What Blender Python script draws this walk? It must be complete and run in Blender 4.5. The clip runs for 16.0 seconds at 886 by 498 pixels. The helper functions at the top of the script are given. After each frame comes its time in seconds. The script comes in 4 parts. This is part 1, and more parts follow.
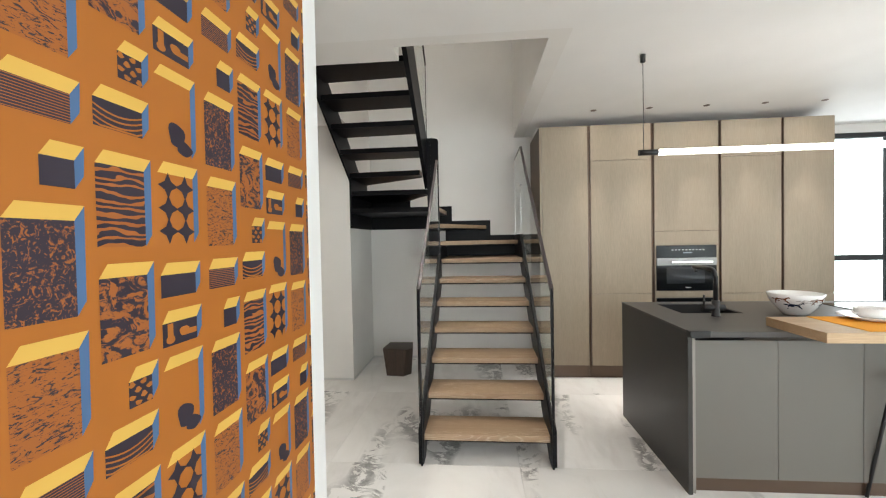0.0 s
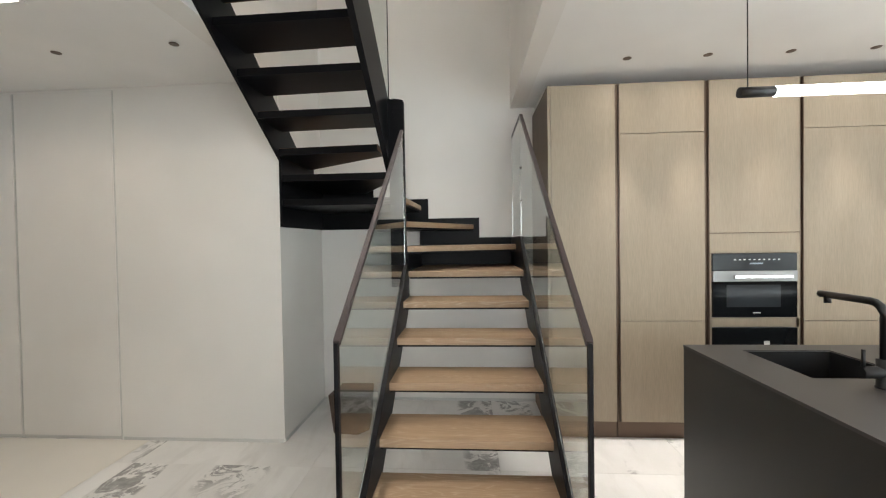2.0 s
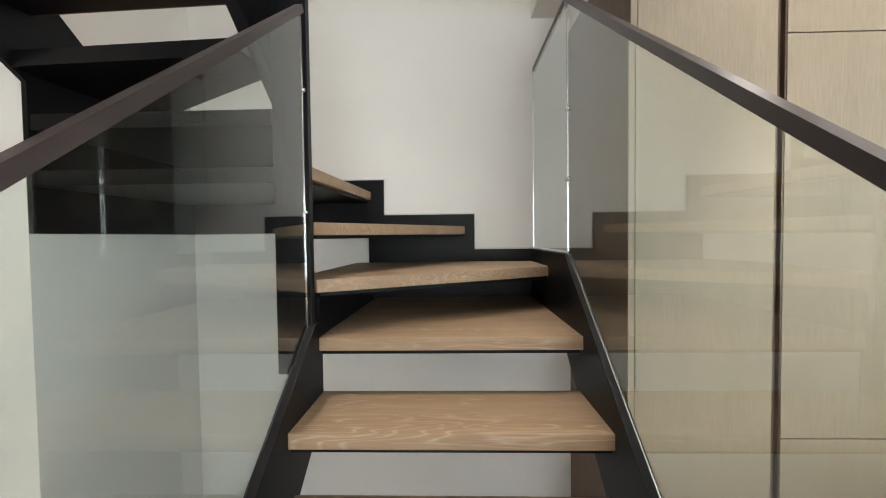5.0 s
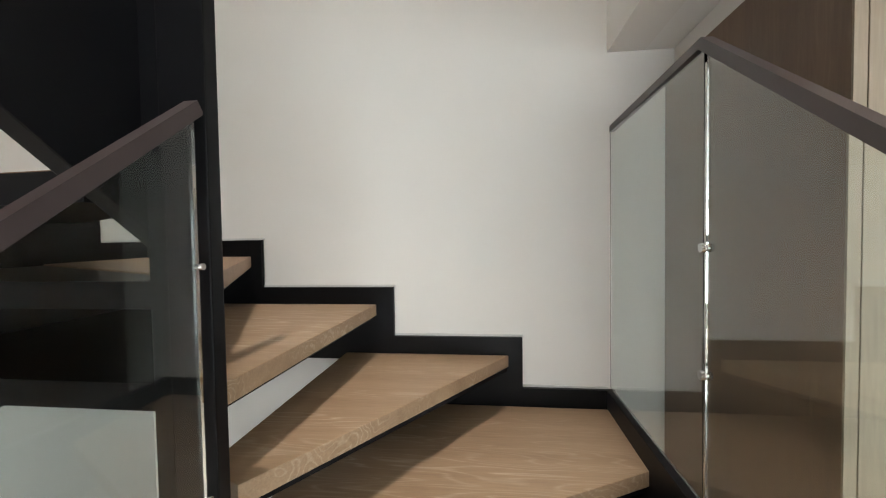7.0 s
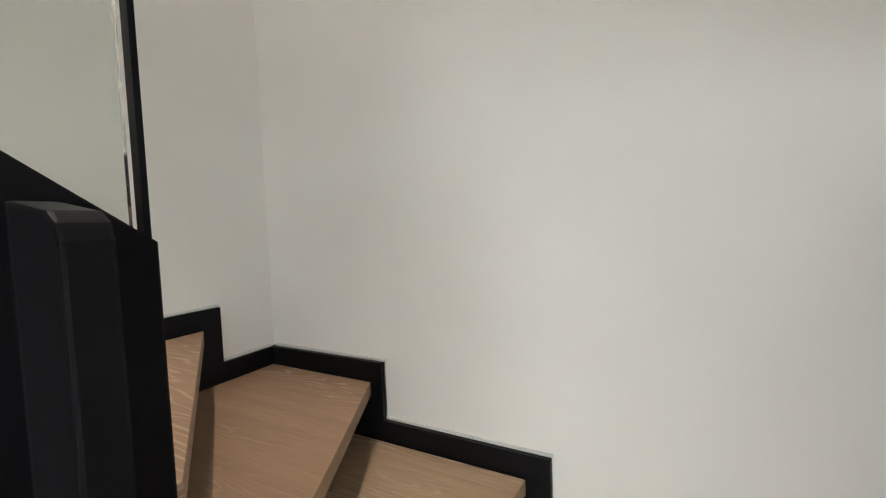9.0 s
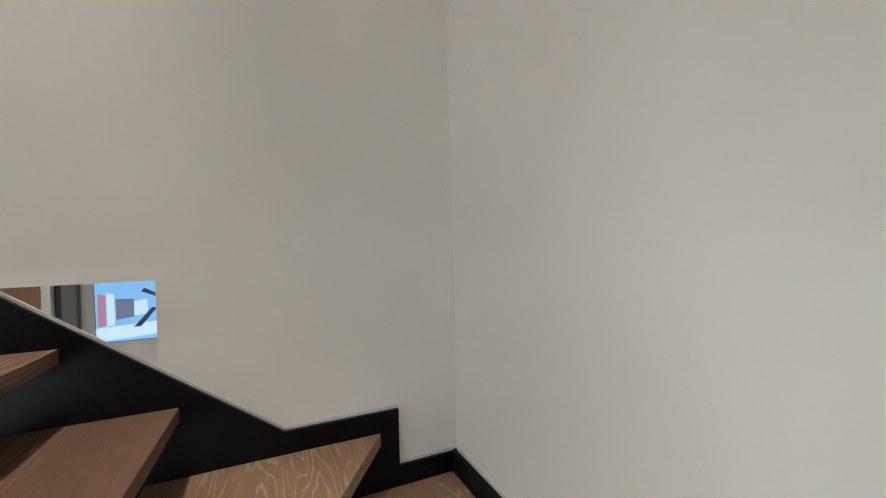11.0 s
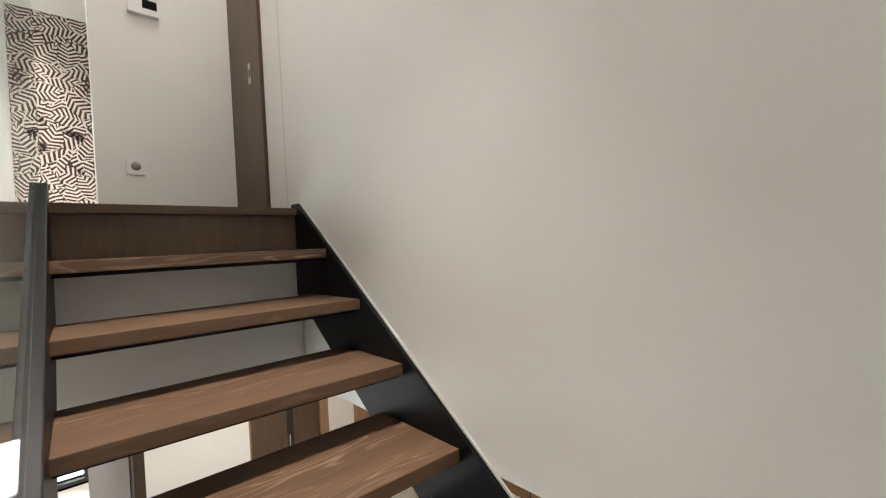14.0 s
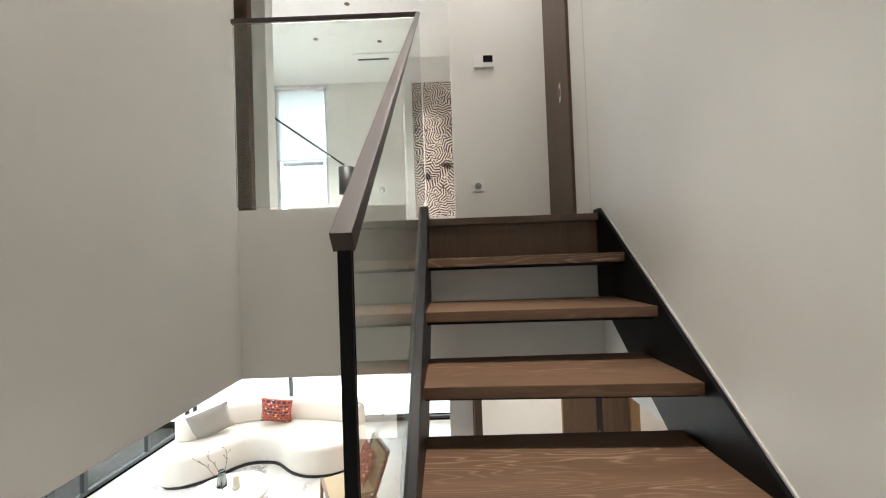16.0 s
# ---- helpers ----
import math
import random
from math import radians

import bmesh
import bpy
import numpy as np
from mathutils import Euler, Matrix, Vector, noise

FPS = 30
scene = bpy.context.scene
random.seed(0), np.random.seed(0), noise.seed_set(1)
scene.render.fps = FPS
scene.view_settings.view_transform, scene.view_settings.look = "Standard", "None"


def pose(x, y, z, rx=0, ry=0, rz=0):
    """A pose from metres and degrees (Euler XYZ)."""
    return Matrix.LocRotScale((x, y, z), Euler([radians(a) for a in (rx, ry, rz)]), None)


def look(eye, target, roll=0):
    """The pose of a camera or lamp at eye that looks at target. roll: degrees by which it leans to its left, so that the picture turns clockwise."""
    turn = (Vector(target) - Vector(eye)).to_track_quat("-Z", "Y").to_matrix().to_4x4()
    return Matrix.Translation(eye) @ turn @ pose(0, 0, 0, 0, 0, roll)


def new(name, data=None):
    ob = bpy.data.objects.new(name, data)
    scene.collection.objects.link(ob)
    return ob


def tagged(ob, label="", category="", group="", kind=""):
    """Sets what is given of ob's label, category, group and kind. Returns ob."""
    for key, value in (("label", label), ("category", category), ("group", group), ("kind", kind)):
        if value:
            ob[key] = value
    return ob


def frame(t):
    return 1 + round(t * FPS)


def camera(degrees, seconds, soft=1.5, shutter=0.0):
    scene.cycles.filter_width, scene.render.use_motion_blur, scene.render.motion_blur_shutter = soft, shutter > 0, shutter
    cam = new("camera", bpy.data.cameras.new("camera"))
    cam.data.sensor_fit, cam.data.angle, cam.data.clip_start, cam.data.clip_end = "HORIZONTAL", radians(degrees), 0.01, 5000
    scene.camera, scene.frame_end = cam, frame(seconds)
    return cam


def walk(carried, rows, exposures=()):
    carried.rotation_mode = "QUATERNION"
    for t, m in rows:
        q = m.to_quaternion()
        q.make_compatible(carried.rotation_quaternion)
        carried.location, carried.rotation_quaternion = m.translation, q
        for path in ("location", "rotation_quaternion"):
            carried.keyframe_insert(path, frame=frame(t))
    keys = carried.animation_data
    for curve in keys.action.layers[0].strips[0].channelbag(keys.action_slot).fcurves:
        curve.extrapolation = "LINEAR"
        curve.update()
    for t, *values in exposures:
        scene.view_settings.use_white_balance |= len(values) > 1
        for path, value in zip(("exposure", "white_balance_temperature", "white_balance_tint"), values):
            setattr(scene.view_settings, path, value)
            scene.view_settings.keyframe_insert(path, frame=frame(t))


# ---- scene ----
cam = camera(95.2, 16.0, 1.15)
PATH = [
    (0, (-0.034, -2.498, 1.407), (-0.206, -0.506, 1.365), -1.1),
    (0.5, (-0.042, -2.18, 1.386), (-0.221, -0.188, 1.354), -1.0),
    (1, (-0.045, -1.886, 1.411), (-0.215, 0.107, 1.381), -1.0),
    (1.5, (0.0, -1.57, 1.418), (-0.154, 0.423, 1.385), -0.9),
    (2, (0.035, -1.301, 1.426), (-0.1, 0.694, 1.391), -0.9),
    (2.5, (0.027, -0.994, 1.447), (-0.071, 1.003, 1.401), -0.8),
    (3, (0.028, -0.695, 1.408), (-0.017, 1.304, 1.381), -0.8),
    (5.5, (0.009, 0.46, 1.636), (-0.064, 2.457, 1.568), -0.6),
    (6, (-0.021, 0.614, 1.77), (-0.124, 2.61, 1.713), -0.6),
    (6.5, (-0.019, 0.746, 1.862), (-0.145, 2.742, 1.801), -0.6),
    (7, (0.014, 0.89, 1.99), (-0.224, 2.875, 1.925), -0.9),
    (7.5, (0.004, 1.018, 2.115), (-0.423, 2.969, 2.017), -1.3),
    (8, (-0.034, 1.103, 2.229), (-0.608, 3.015, 2.113), -1.6),
    (10.5, (-0.122, 1.696, 2.582), (-1.759, 2.843, 2.53), -1.8),
    (11, (-0.127, 1.743, 2.673), (-1.95, 2.565, 2.626), -1.4),
    (11.5, (-0.194, 1.816, 2.743), (-2.145, 2.253, 2.695), -1.8),
    (12, (-0.266, 1.844, 2.861), (-2.263, 1.916, 2.794), -1.8),
    (12.5, (-0.394, 1.902, 2.945), (-2.355, 1.533, 2.801), -1.8),
    (13, (-0.434, 1.934, 3.023), (-2.292, 1.199, 2.943), -1.1),
    (13.5, (-0.534, 1.9, 3.077), (-2.186, 0.775, 3.0), -2.1),
    (14, (-0.607, 1.843, 3.137), (-1.953, 0.364, 3.121), -3.0),
    (14.5, (-0.628, 1.876, 3.177), (-1.589, 0.122, 3.178), -3.0),
    (15, (-0.631, 1.914, 3.163), (-1.166, -0.013, 3.189), -2.9),
    (15.5, (-0.624, 1.949, 3.156), (-0.803, -0.043, 3.195), -2.4),
    (16, (-0.635, 1.961, 3.153), (-0.614, -0.039, 3.197), -2.1),
]
EXPOSURE = [(0, -0.34), (1.5, -0.27), (3.0, -0.13), (5.5, 0.02), (6.5, 0.02), (7.0, 0.02), (8.0, 0.08), (10.5, -0.30), (11.5, -0.26), (12.5, -0.10), (13.5, -0.06), (14.5, 0.06), (16.0, -0.18)]
walk(cam, [(t, look(e, g, r)) for t, e, g, r in PATH], EXPOSURE)

# ---- world and light ----
world = bpy.data.worlds.new("world")
scene.world = world
world.use_nodes = True
wn = world.node_tree.nodes
sky = wn.new("ShaderNodeTexSky")
sky.sky_type, sky.sun_disc, sky.sun_elevation, sky.sun_rotation = "NISHITA", False, radians(40), radians(160)
world.node_tree.links.new(sky.outputs[0], wn["Background"].inputs[0])
wn["Background"].inputs[1].default_value = 0.12
sun = new("sun", bpy.data.lights.new("sun", "SUN"))
sun.data.energy, sun.data.angle, sun.data.color = 1.0, radians(12), (1, 0.96, 0.9)
sun.matrix_basis = pose(0, 0, 20, 50, 0, 160)


def window_light(name, m, w, h, power, color=(0.93, 0.97, 1.0)):
    li = bpy.data.lights.new(name, "AREA")
    li.shape, li.size, li.size_y, li.energy, li.color = "RECTANGLE", w, h, power, color
    ob = new(name, li)
    ob.matrix_basis = m
    return ob


def downlight_lamp(x, y, z, power, color=(1.0, 0.86, 0.70), cone=150, blend=0.9, radius=0.05):
    li = bpy.data.lights.new("downlight_lamp", "SPOT")
    li.energy, li.color, li.spot_size, li.spot_blend, li.shadow_soft_size = power, color, radians(cone), blend, radius
    ob = new("downlight_lamp", li)
    ob.matrix_basis = pose(x, y, z)
    return ob


# ---- plan ----
H = 0.175            # riser
XL, XR = -1.318, 0.403   # stair well, side walls
YB = 2.312           # back wall
YV = -0.04           # near edge of the well
ZC, ZF, ZT = 2.59, 3.325, 5.65   # lower ceiling, upper floor, upper ceiling
XW, XE, YS = -4.6, 4.5, -6.0
SPOTS_K = [(1.06 + 0.5 * i, 1.40) for i in range(5)]
SPOTS_L = [(-1.65, 0.94), (-2.41, 0.97), (-3.17, 0.98)]
SPOTS_S = [(-1.5, -1.7), (1.0, -2.4), (2.6, -2.4), (1.0, -4.4), (2.6, -4.4)]
SPOTS_U = [(-0.58, 1.15), (0.25, -1.9), (0.75, -2.5), (0.05, -2.6), (-1.0, -0.30)]
WARM = (1.0, 0.925, 0.83)
for x, y in SPOTS_K:
    downlight_lamp(x, y, ZC - 0.02, 6.5, (1.0, 0.92, 0.83), 170, 1.0)
    downlight_lamp(x, y, ZC - 0.021, 105, (1.0, 0.94, 0.88), 46, 0.9, 0.03)
for x, y in SPOTS_L:
    downlight_lamp(x, y, ZC - 0.02, 9.5, (1.0, 0.84, 0.68), 140, 1.0)
for x, y in SPOTS_S:
    downlight_lamp(x, y, ZC - 0.02, 22, WARM)
for x, y in SPOTS_U:
    downlight_lamp(x, y, ZT - 0.02, 46 if y > 0 else (175 if y < -1 else 38), WARM if y > 0 else (1.0, 0.95, 0.90), 160 if y > 0 else 95, 0.6, 0.022 if y > 0 else 0.03)
downlight_lamp(*SPOTS_U[0], ZT - 0.021, 330, (1.0, 0.92, 0.83), 44, 0.75, 0.02)
window_light("sky_light_south", pose(1.6, YS + 0.25, 1.4, -90, 0, 180), 5.0, 2.3, 190)
window_light("sky_light_east", pose(XE - 0.1, -2.6, 1.4, 90, 0, 90), 5.5, 2.3, 70)
window_light("sky_light_kitchen", pose(4.0, YB - 0.1, 1.5, -90, 0, 0), 0.8, 2.0, 14)
window_light("sky_light_upper", pose(1.35, -4.05, 4.5, -90, 0, 180), 1.0, 2.0, 190)


# ---- materials ----
def material(name, color, rough=0.5, metal=0.0, **more):
    m = bpy.data.materials.new(name)
    m.use_nodes = True
    b = m.node_tree.nodes["Principled BSDF"]
    b.inputs["Base Color"].default_value = (*color, 1)
    b.inputs["Roughness"].default_value = rough
    b.inputs["Metallic"].default_value = metal
    for key, value in more.items():
        b.inputs[key.replace("_", " ")].default_value = value
    return m


def nodes_of(m):
    t = m.node_tree
    return t.nodes, t.links, t.nodes["Principled BSDF"]


def coords(m, scale=(1, 1, 1), space="Object", rot=(0, 0, 0)):
    n, l, b = nodes_of(m)
    c = n.new("ShaderNodeTexCoord")
    mp = n.new("ShaderNodeMapping")
    mp.inputs["Scale"].default_value = scale
    mp.inputs["Rotation"].default_value = rot
    l.new(c.outputs[space], mp.inputs[0])
    return mp.outputs[0]


def noise_at(m, vec, scale, detail=4, rough=0.6, distort=0.0):
    n, l, b = nodes_of(m)
    t = n.new("ShaderNodeTexNoise")
    t.inputs["Scale"].default_value, t.inputs["Detail"].default_value = scale, detail
    t.inputs["Roughness"].default_value, t.inputs["Distortion"].default_value = rough, distort
    if vec is not None:
        l.new(vec, t.inputs["Vector"])
    return t.outputs["Fac"]


def ramp(m, fac, stops):
    n, l, b = nodes_of(m)
    r = n.new("ShaderNodeValToRGB")
    e = r.color_ramp.elements
    while len(e) < len(stops):
        e.new(0.5)
    for i, (p, c) in enumerate(stops):
        e[i].position = p
        e[i].color = (*c, 1) if len(c) == 3 else c
    l.new(fac, r.inputs[0])
    return r.outputs[0]


def mixed(m, fac, a, c, mode="MIX"):
    n, l, b = nodes_of(m)
    x = n.new("ShaderNodeMix")
    x.data_type, x.blend_type = "RGBA", mode
    for sock, v in ((x.inputs[0], fac), (x.inputs[6], a), (x.inputs[7], c)):
        if isinstance(v, (int, float)):
            sock.default_value = v
        elif isinstance(v, tuple):
            sock.default_value = (*v, 1)
        else:
            l.new(v, sock)
    return x.outputs[2]


def bump(m, height, strength=0.1, dist=0.002):
    n, l, b = nodes_of(m)
    u = n.new("ShaderNodeBump")
    u.inputs["Strength"].default_value, u.inputs["Distance"].default_value = strength, dist
    l.new(height, u.inputs["Height"])
    l.new(u.outputs[0], b.inputs["Normal"])


def paint(name, color, rough=0.6, var=0.04):
    m = material(name, color, rough)
    n, l, b = nodes_of(m)
    v = coords(m)
    big = noise_at(m, v, 0.8, 3)
    lo, hi = tuple(c * (1 - var) for c in color), tuple(min(1, c * (1 + var)) for c in color)
    l.new(ramp(m, big, [(0.35, lo), (0.65, hi)]), b.inputs["Base Color"])
    bump(m, noise_at(m, v, 220, 3), 0.06, 0.001)
    return m


def oak(name, dark, light, pore, axis=0, random_pieces=True, vein=0.35):
    """Brushed oak; the grain runs along the given axis."""
    m = material(name, light, 0.5)
    n, l, b = nodes_of(m)
    sc = [14, 14, 14]
    sc[axis] = 0.8
    c = n.new("ShaderNodeTexCoord")
    mp = n.new("ShaderNodeMapping")
    mp.inputs["Scale"].default_value = sc
    src = c.outputs["Object"]
    if random_pieces:
        info = n.new("ShaderNodeObjectInfo")
        add = n.new("ShaderNodeVectorMath")
        add.operation = "MULTIPLY_ADD"
        add.inputs[1].default_value = (1, 1, 1)
        l.new(src, add.inputs[0])
        comb = n.new("ShaderNodeVectorMath")
        comb.operation = "SCALE"
        comb.inputs[0].default_value = (7, 5, 3)
        l.new(info.outputs["Random"], comb.inputs["Scale"])
        l.new(comb.outputs[0], add.inputs[2])
        src = add.outputs[0]
    l.new(src, mp.inputs[0])
    v = mp.outputs[0]
    grain = noise_at(m, v, 1.0, 5, 0.55, 1.2)
    sc1 = [6.5, 6.5, 6.5]
    sc1[axis] = 0.75
    mp1 = n.new("ShaderNodeMapping")
    mp1.inputs["Scale"].default_value = sc1
    l.new(src, mp1.inputs[0])
    rings = n.new("ShaderNodeTexNoise")
    rings.inputs["Scale"].default_value, rings.inputs["Detail"].default_value = 1.3, 2.6
    l.new(mp1.outputs[0], rings.inputs["Vector"])
    saw = n.new("ShaderNodeMath")
    saw.operation = "MULTIPLY"
    saw.inputs[1].default_value = 46.0
    l.new(rings.outputs["Fac"], saw.inputs[0])
    fr = n.new("ShaderNodeMath")
    fr.operation = "PINGPONG"
    fr.inputs[1].default_value = 1.0
    l.new(saw.outputs[0], fr.inputs[0])
    base = ramp(m, grain, [(0.25, dark), (0.75, light)])
    sc2 = [220, 220, 220]
    sc2[axis] = 14
    mp2 = n.new("ShaderNodeMapping")
    mp2.inputs["Scale"].default_value = sc2
    l.new(src, mp2.inputs[0])
    pores = noise_at(m, mp2.outputs[0], 1.0, 2)
    patchy = noise_at(m, v, 0.45, 3, 0.5, 0.5)
    veins = ramp(m, fr.outputs[0], [(0.62, (0, 0, 0)), (0.95, (1, 1, 1))])
    veins = mixed(m, 1.0, veins, ramp(m, patchy, [(0.42, (0.1, 0.1, 0.1)), (0.62, (1, 1, 1))]), "MULTIPLY")
    fine = ramp(m, pores, [(0.35, (0.55, 0.55, 0.55)), (0.65, (1, 1, 1))])
    mask = mixed(m, 1.0, veins, fine, "MULTIPLY")
    half = mixed(m, vein, (0.0, 0.0, 0.0), mask)
    col = mixed(m, half, base, pore)
    l.new(mixed(m, 0.5, col, ramp(m, pores, [(0.3, (0.80, 0.80, 0.80)), (0.7, (1.12, 1.12, 1.12))]), "MULTIPLY"), b.inputs["Base Color"])
    bump(m, pores, 0.10, 0.001)
    return m


M_WALL = paint("wall_paint", (0.785, 0.770, 0.740))
M_CEIL = paint("ceiling_paint", (0.83, 0.82, 0.80))
M_TRIM = material("grey_edge_profile", (0.62, 0.62, 0.60), 0.4)
M_WHITE = material("white_lacquer", (0.82, 0.82, 0.81), 0.35)
M_STEEL = paint("black_brown_steel", (0.0065, 0.0065, 0.0075), 0.40, 0.2)
M_STEEL.node_tree.nodes["Principled BSDF"].inputs["Specular IOR Level"].default_value = 0.13
M_RAIL = paint("bronze_brown_rail", (0.050, 0.036, 0.036), 0.38, 0.15)
M_GLASS = material("clear_glass", (0.90, 0.965, 0.94), 0.0, 0.0, Transmission_Weight=1.0, IOR=1.46)
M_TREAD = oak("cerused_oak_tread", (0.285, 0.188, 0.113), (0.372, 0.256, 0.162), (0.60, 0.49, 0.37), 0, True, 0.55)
# the same tread oak, dimmer light on the upper winders put into its colour
M_TREAD_M = oak("cerused_oak_tread_dimmed", (0.205, 0.122, 0.068), (0.275, 0.168, 0.098), (0.52, 0.40, 0.30), 0, True, 0.6)
# darkest copy of the oak: the upper flight's shade is painted into the wood
M_TREAD_D = oak("cerused_oak_tread_shaded", (0.118, 0.064, 0.036), (0.172, 0.097, 0.056), (0.42, 0.29, 0.20), 0, True, 0.75)
M_CAB = oak("pale_oak_veneer", (0.288, 0.232, 0.166), (0.315, 0.256, 0.186), (0.345, 0.285, 0.212), 2, True, 0.2)
M_CABSIDE = oak("brown_oak_veneer", (0.125, 0.074, 0.045), (0.17, 0.105, 0.063), (0.21, 0.14, 0.085), 2)
M_DOORWOOD = oak("walnut_veneer", (0.072, 0.041, 0.023), (0.115, 0.068, 0.040), (0.16, 0.10, 0.06), 2)
M_PANEL = oak("honey_oak_panel", (0.27, 0.155, 0.075), (0.36, 0.215, 0.11), (0.40, 0.26, 0.14), 2)
M_BOARD = oak("oak_bar_top", (0.42, 0.28, 0.16), (0.52, 0.37, 0.22), (0.62, 0.48, 0.32), 0)
M_SLOT = material("dark_bronze_channel", (0.13, 0.09, 0.065), 0.35, 0.6)
M_WORKTOP = paint("dark_grey_stone_worktop", (0.072, 0.067, 0.064), 0.45, 0.08)
M_ISLSIDE = paint("charcoal_side_panel", (0.032, 0.0295, 0.027), 0.40, 0.1)
M_STILE = paint("light_taupe_edge", (0.27, 0.255, 0.225), 0.45, 0.03)
M_TAUPE = paint("taupe_matt_lacquer", (0.148, 0.140, 0.122), 0.42, 0.03)
M_BLACK = material("matt_black", (0.012, 0.012, 0.013), 0.4)
M_OVENGLASS = material("black_oven_glass", (0.006, 0.007, 0.008), 0.06, Specular_IOR_Level=0.22)
M_INOX = material("brushed_steel", (0.62, 0.61, 0.59), 0.25, 1.0)
M_FRAME = paint("anthracite_window_frame", (0.03, 0.032, 0.036), 0.45, 0.1)


def glow(name, color, strength):
    m = material(name, color, 0.5)
    b = m.node_tree.nodes["Principled BSDF"]
    b.inputs["Emission Color"].default_value = (*color, 1)
    b.inputs["Emission Strength"].default_value = strength
    return m


M_LED = glow("led_diffuser", (1.0, 0.97, 0.93), 14.0)
M_LAMP = glow("downlight_lens", (1.0, 0.93, 0.82), 6.0)
M_DAY = glow("bright_daylight", (0.93, 0.98, 1.0), 2.2)

M_FLOOR = material("grey_white_marble", (0.72, 0.70, 0.67), 0.30)


def build_marble(m):
    n, l, b = nodes_of(m)
    c = n.new("ShaderNodeTexCoord")
    info = n.new("ShaderNodeObjectInfo")
    shift = n.new("ShaderNodeVectorMath")
    shift.operation = "SCALE"
    shift.inputs[0].default_value = (31, 17, 5)
    l.new(info.outputs["Random"], shift.inputs["Scale"])
    add = n.new("ShaderNodeVectorMath")
    l.new(c.outputs["Object"], add.inputs[0])
    l.new(shift.outputs[0], add.inputs[1])
    v = add.outputs[0]
    mp = n.new("ShaderNodeMapping")
    mp.inputs["Scale"].default_value, mp.inputs["Rotation"].default_value = (3.4, 0.9, 1.0), (0, 0, 0.45)
    l.new(v, mp.inputs[0])
    cloud = noise_at(m, v, 1.1, 5, 0.6, 0.6)
    streak = noise_at(m, mp.outputs[0], 1.5, 7, 0.62, 0.8)
    base = ramp(m, cloud, [(0.3, (0.74, 0.725, 0.70)), (0.65, (0.88, 0.87, 0.85))])
    base = mixed(m, ramp(m, streak, [(0.50, (0, 0, 0)), (0.75, (0.55, 0.55, 0.55))]), base, (0.60, 0.58, 0.55))
    where = noise_at(m, mp.outputs[0], 0.62, 2, 0.5, 0.5)
    blot = noise_at(m, v, 6.5, 8, 0.68, 1.4)
    fleck = noise_at(m, v, 24.0, 5, 0.6, 0.8)
    patch = mixed(m, 1.0, ramp(m, where, [(0.585, (0, 0, 0)), (0.64, (1, 1, 1))]), ramp(m, blot, [(0.47, (0, 0, 0)), (0.52, (1, 1, 1))]), "MULTIPLY")
    half = mixed(m, 0.82, (0.0, 0.0, 0.0), patch)
    grey = ramp(m, fleck, [(0.35, (0.13, 0.128, 0.125)), (0.62, (0.33, 0.325, 0.315))])
    l.new(mixed(m, half, base, grey), b.inputs["Base Color"])


build_marble(M_FLOOR)


# ---- mesh helpers ----
def box(x0, x1, y0, y1, z0, z1, bevel=0.0, seg=2):
    bm = bmesh.new()
    bmesh.ops.create_cube(bm, size=1)
    bmesh.ops.scale(bm, verts=bm.verts, vec=(x1 - x0, y1 - y0, z1 - z0))
    bmesh.ops.translate(bm, verts=bm.verts, vec=((x0 + x1) / 2, (y0 + y1) / 2, (z0 + z1) / 2))
    if bevel:
        bmesh.ops.bevel(bm, geom=bm.edges[:], offset=bevel, segments=seg, affect="EDGES", profile=0.7)
    return bm


def prism(points, axis, a, b, bevel=0.0):
    """A flat outline, given in the two axes other than axis, drawn out from a to b along it."""
    bm = bmesh.new()

    def at(p, d):
        return {"x": (d, p[0], p[1]), "y": (p[0], d, p[1]), "z": (p[0], p[1], d)}[axis]
    lo = [bm.verts.new(at(p, a)) for p in points]
    hi = [bm.verts.new(at(p, b)) for p in points]
    bm.faces.new(lo)
    bm.faces.new(hi)
    for i in range(len(points)):
        j = (i + 1) % len(points)
        bm.faces.new((lo[i], lo[j], hi[j], hi[i]))
    bmesh.ops.recalc_face_normals(bm, faces=bm.faces)
    if bevel:
        bmesh.ops.bevel(bm, geom=bm.edges[:], offset=bevel, segments=2, affect="EDGES", profile=0.7)
    return bm


def lathe(profile, seg=32, cx=0.0, cy=0.0):
    """A turned body from (radius, height) pairs."""
    bm = bmesh.new()
    rings = []
    for r, z in profile:
        rings.append([bm.verts.new((cx + r * math.cos(2 * math.pi * i / seg), cy + r * math.sin(2 * math.pi * i / seg), z)) for i in range(seg)])
    for a, b in zip(rings, rings[1:]):
        for i in range(seg):
            j = (i + 1) % seg
            bm.faces.new((a[i], a[j], b[j], b[i]))
    bm.faces.new(rings[0][::-1])
    bm.faces.new(rings[-1])
    bmesh.ops.remove_doubles(bm, verts=bm.verts, dist=1e-5)
    bmesh.ops.recalc_face_normals(bm, faces=bm.faces)
    for fc in bm.faces:
        fc.smooth = True
    return bm


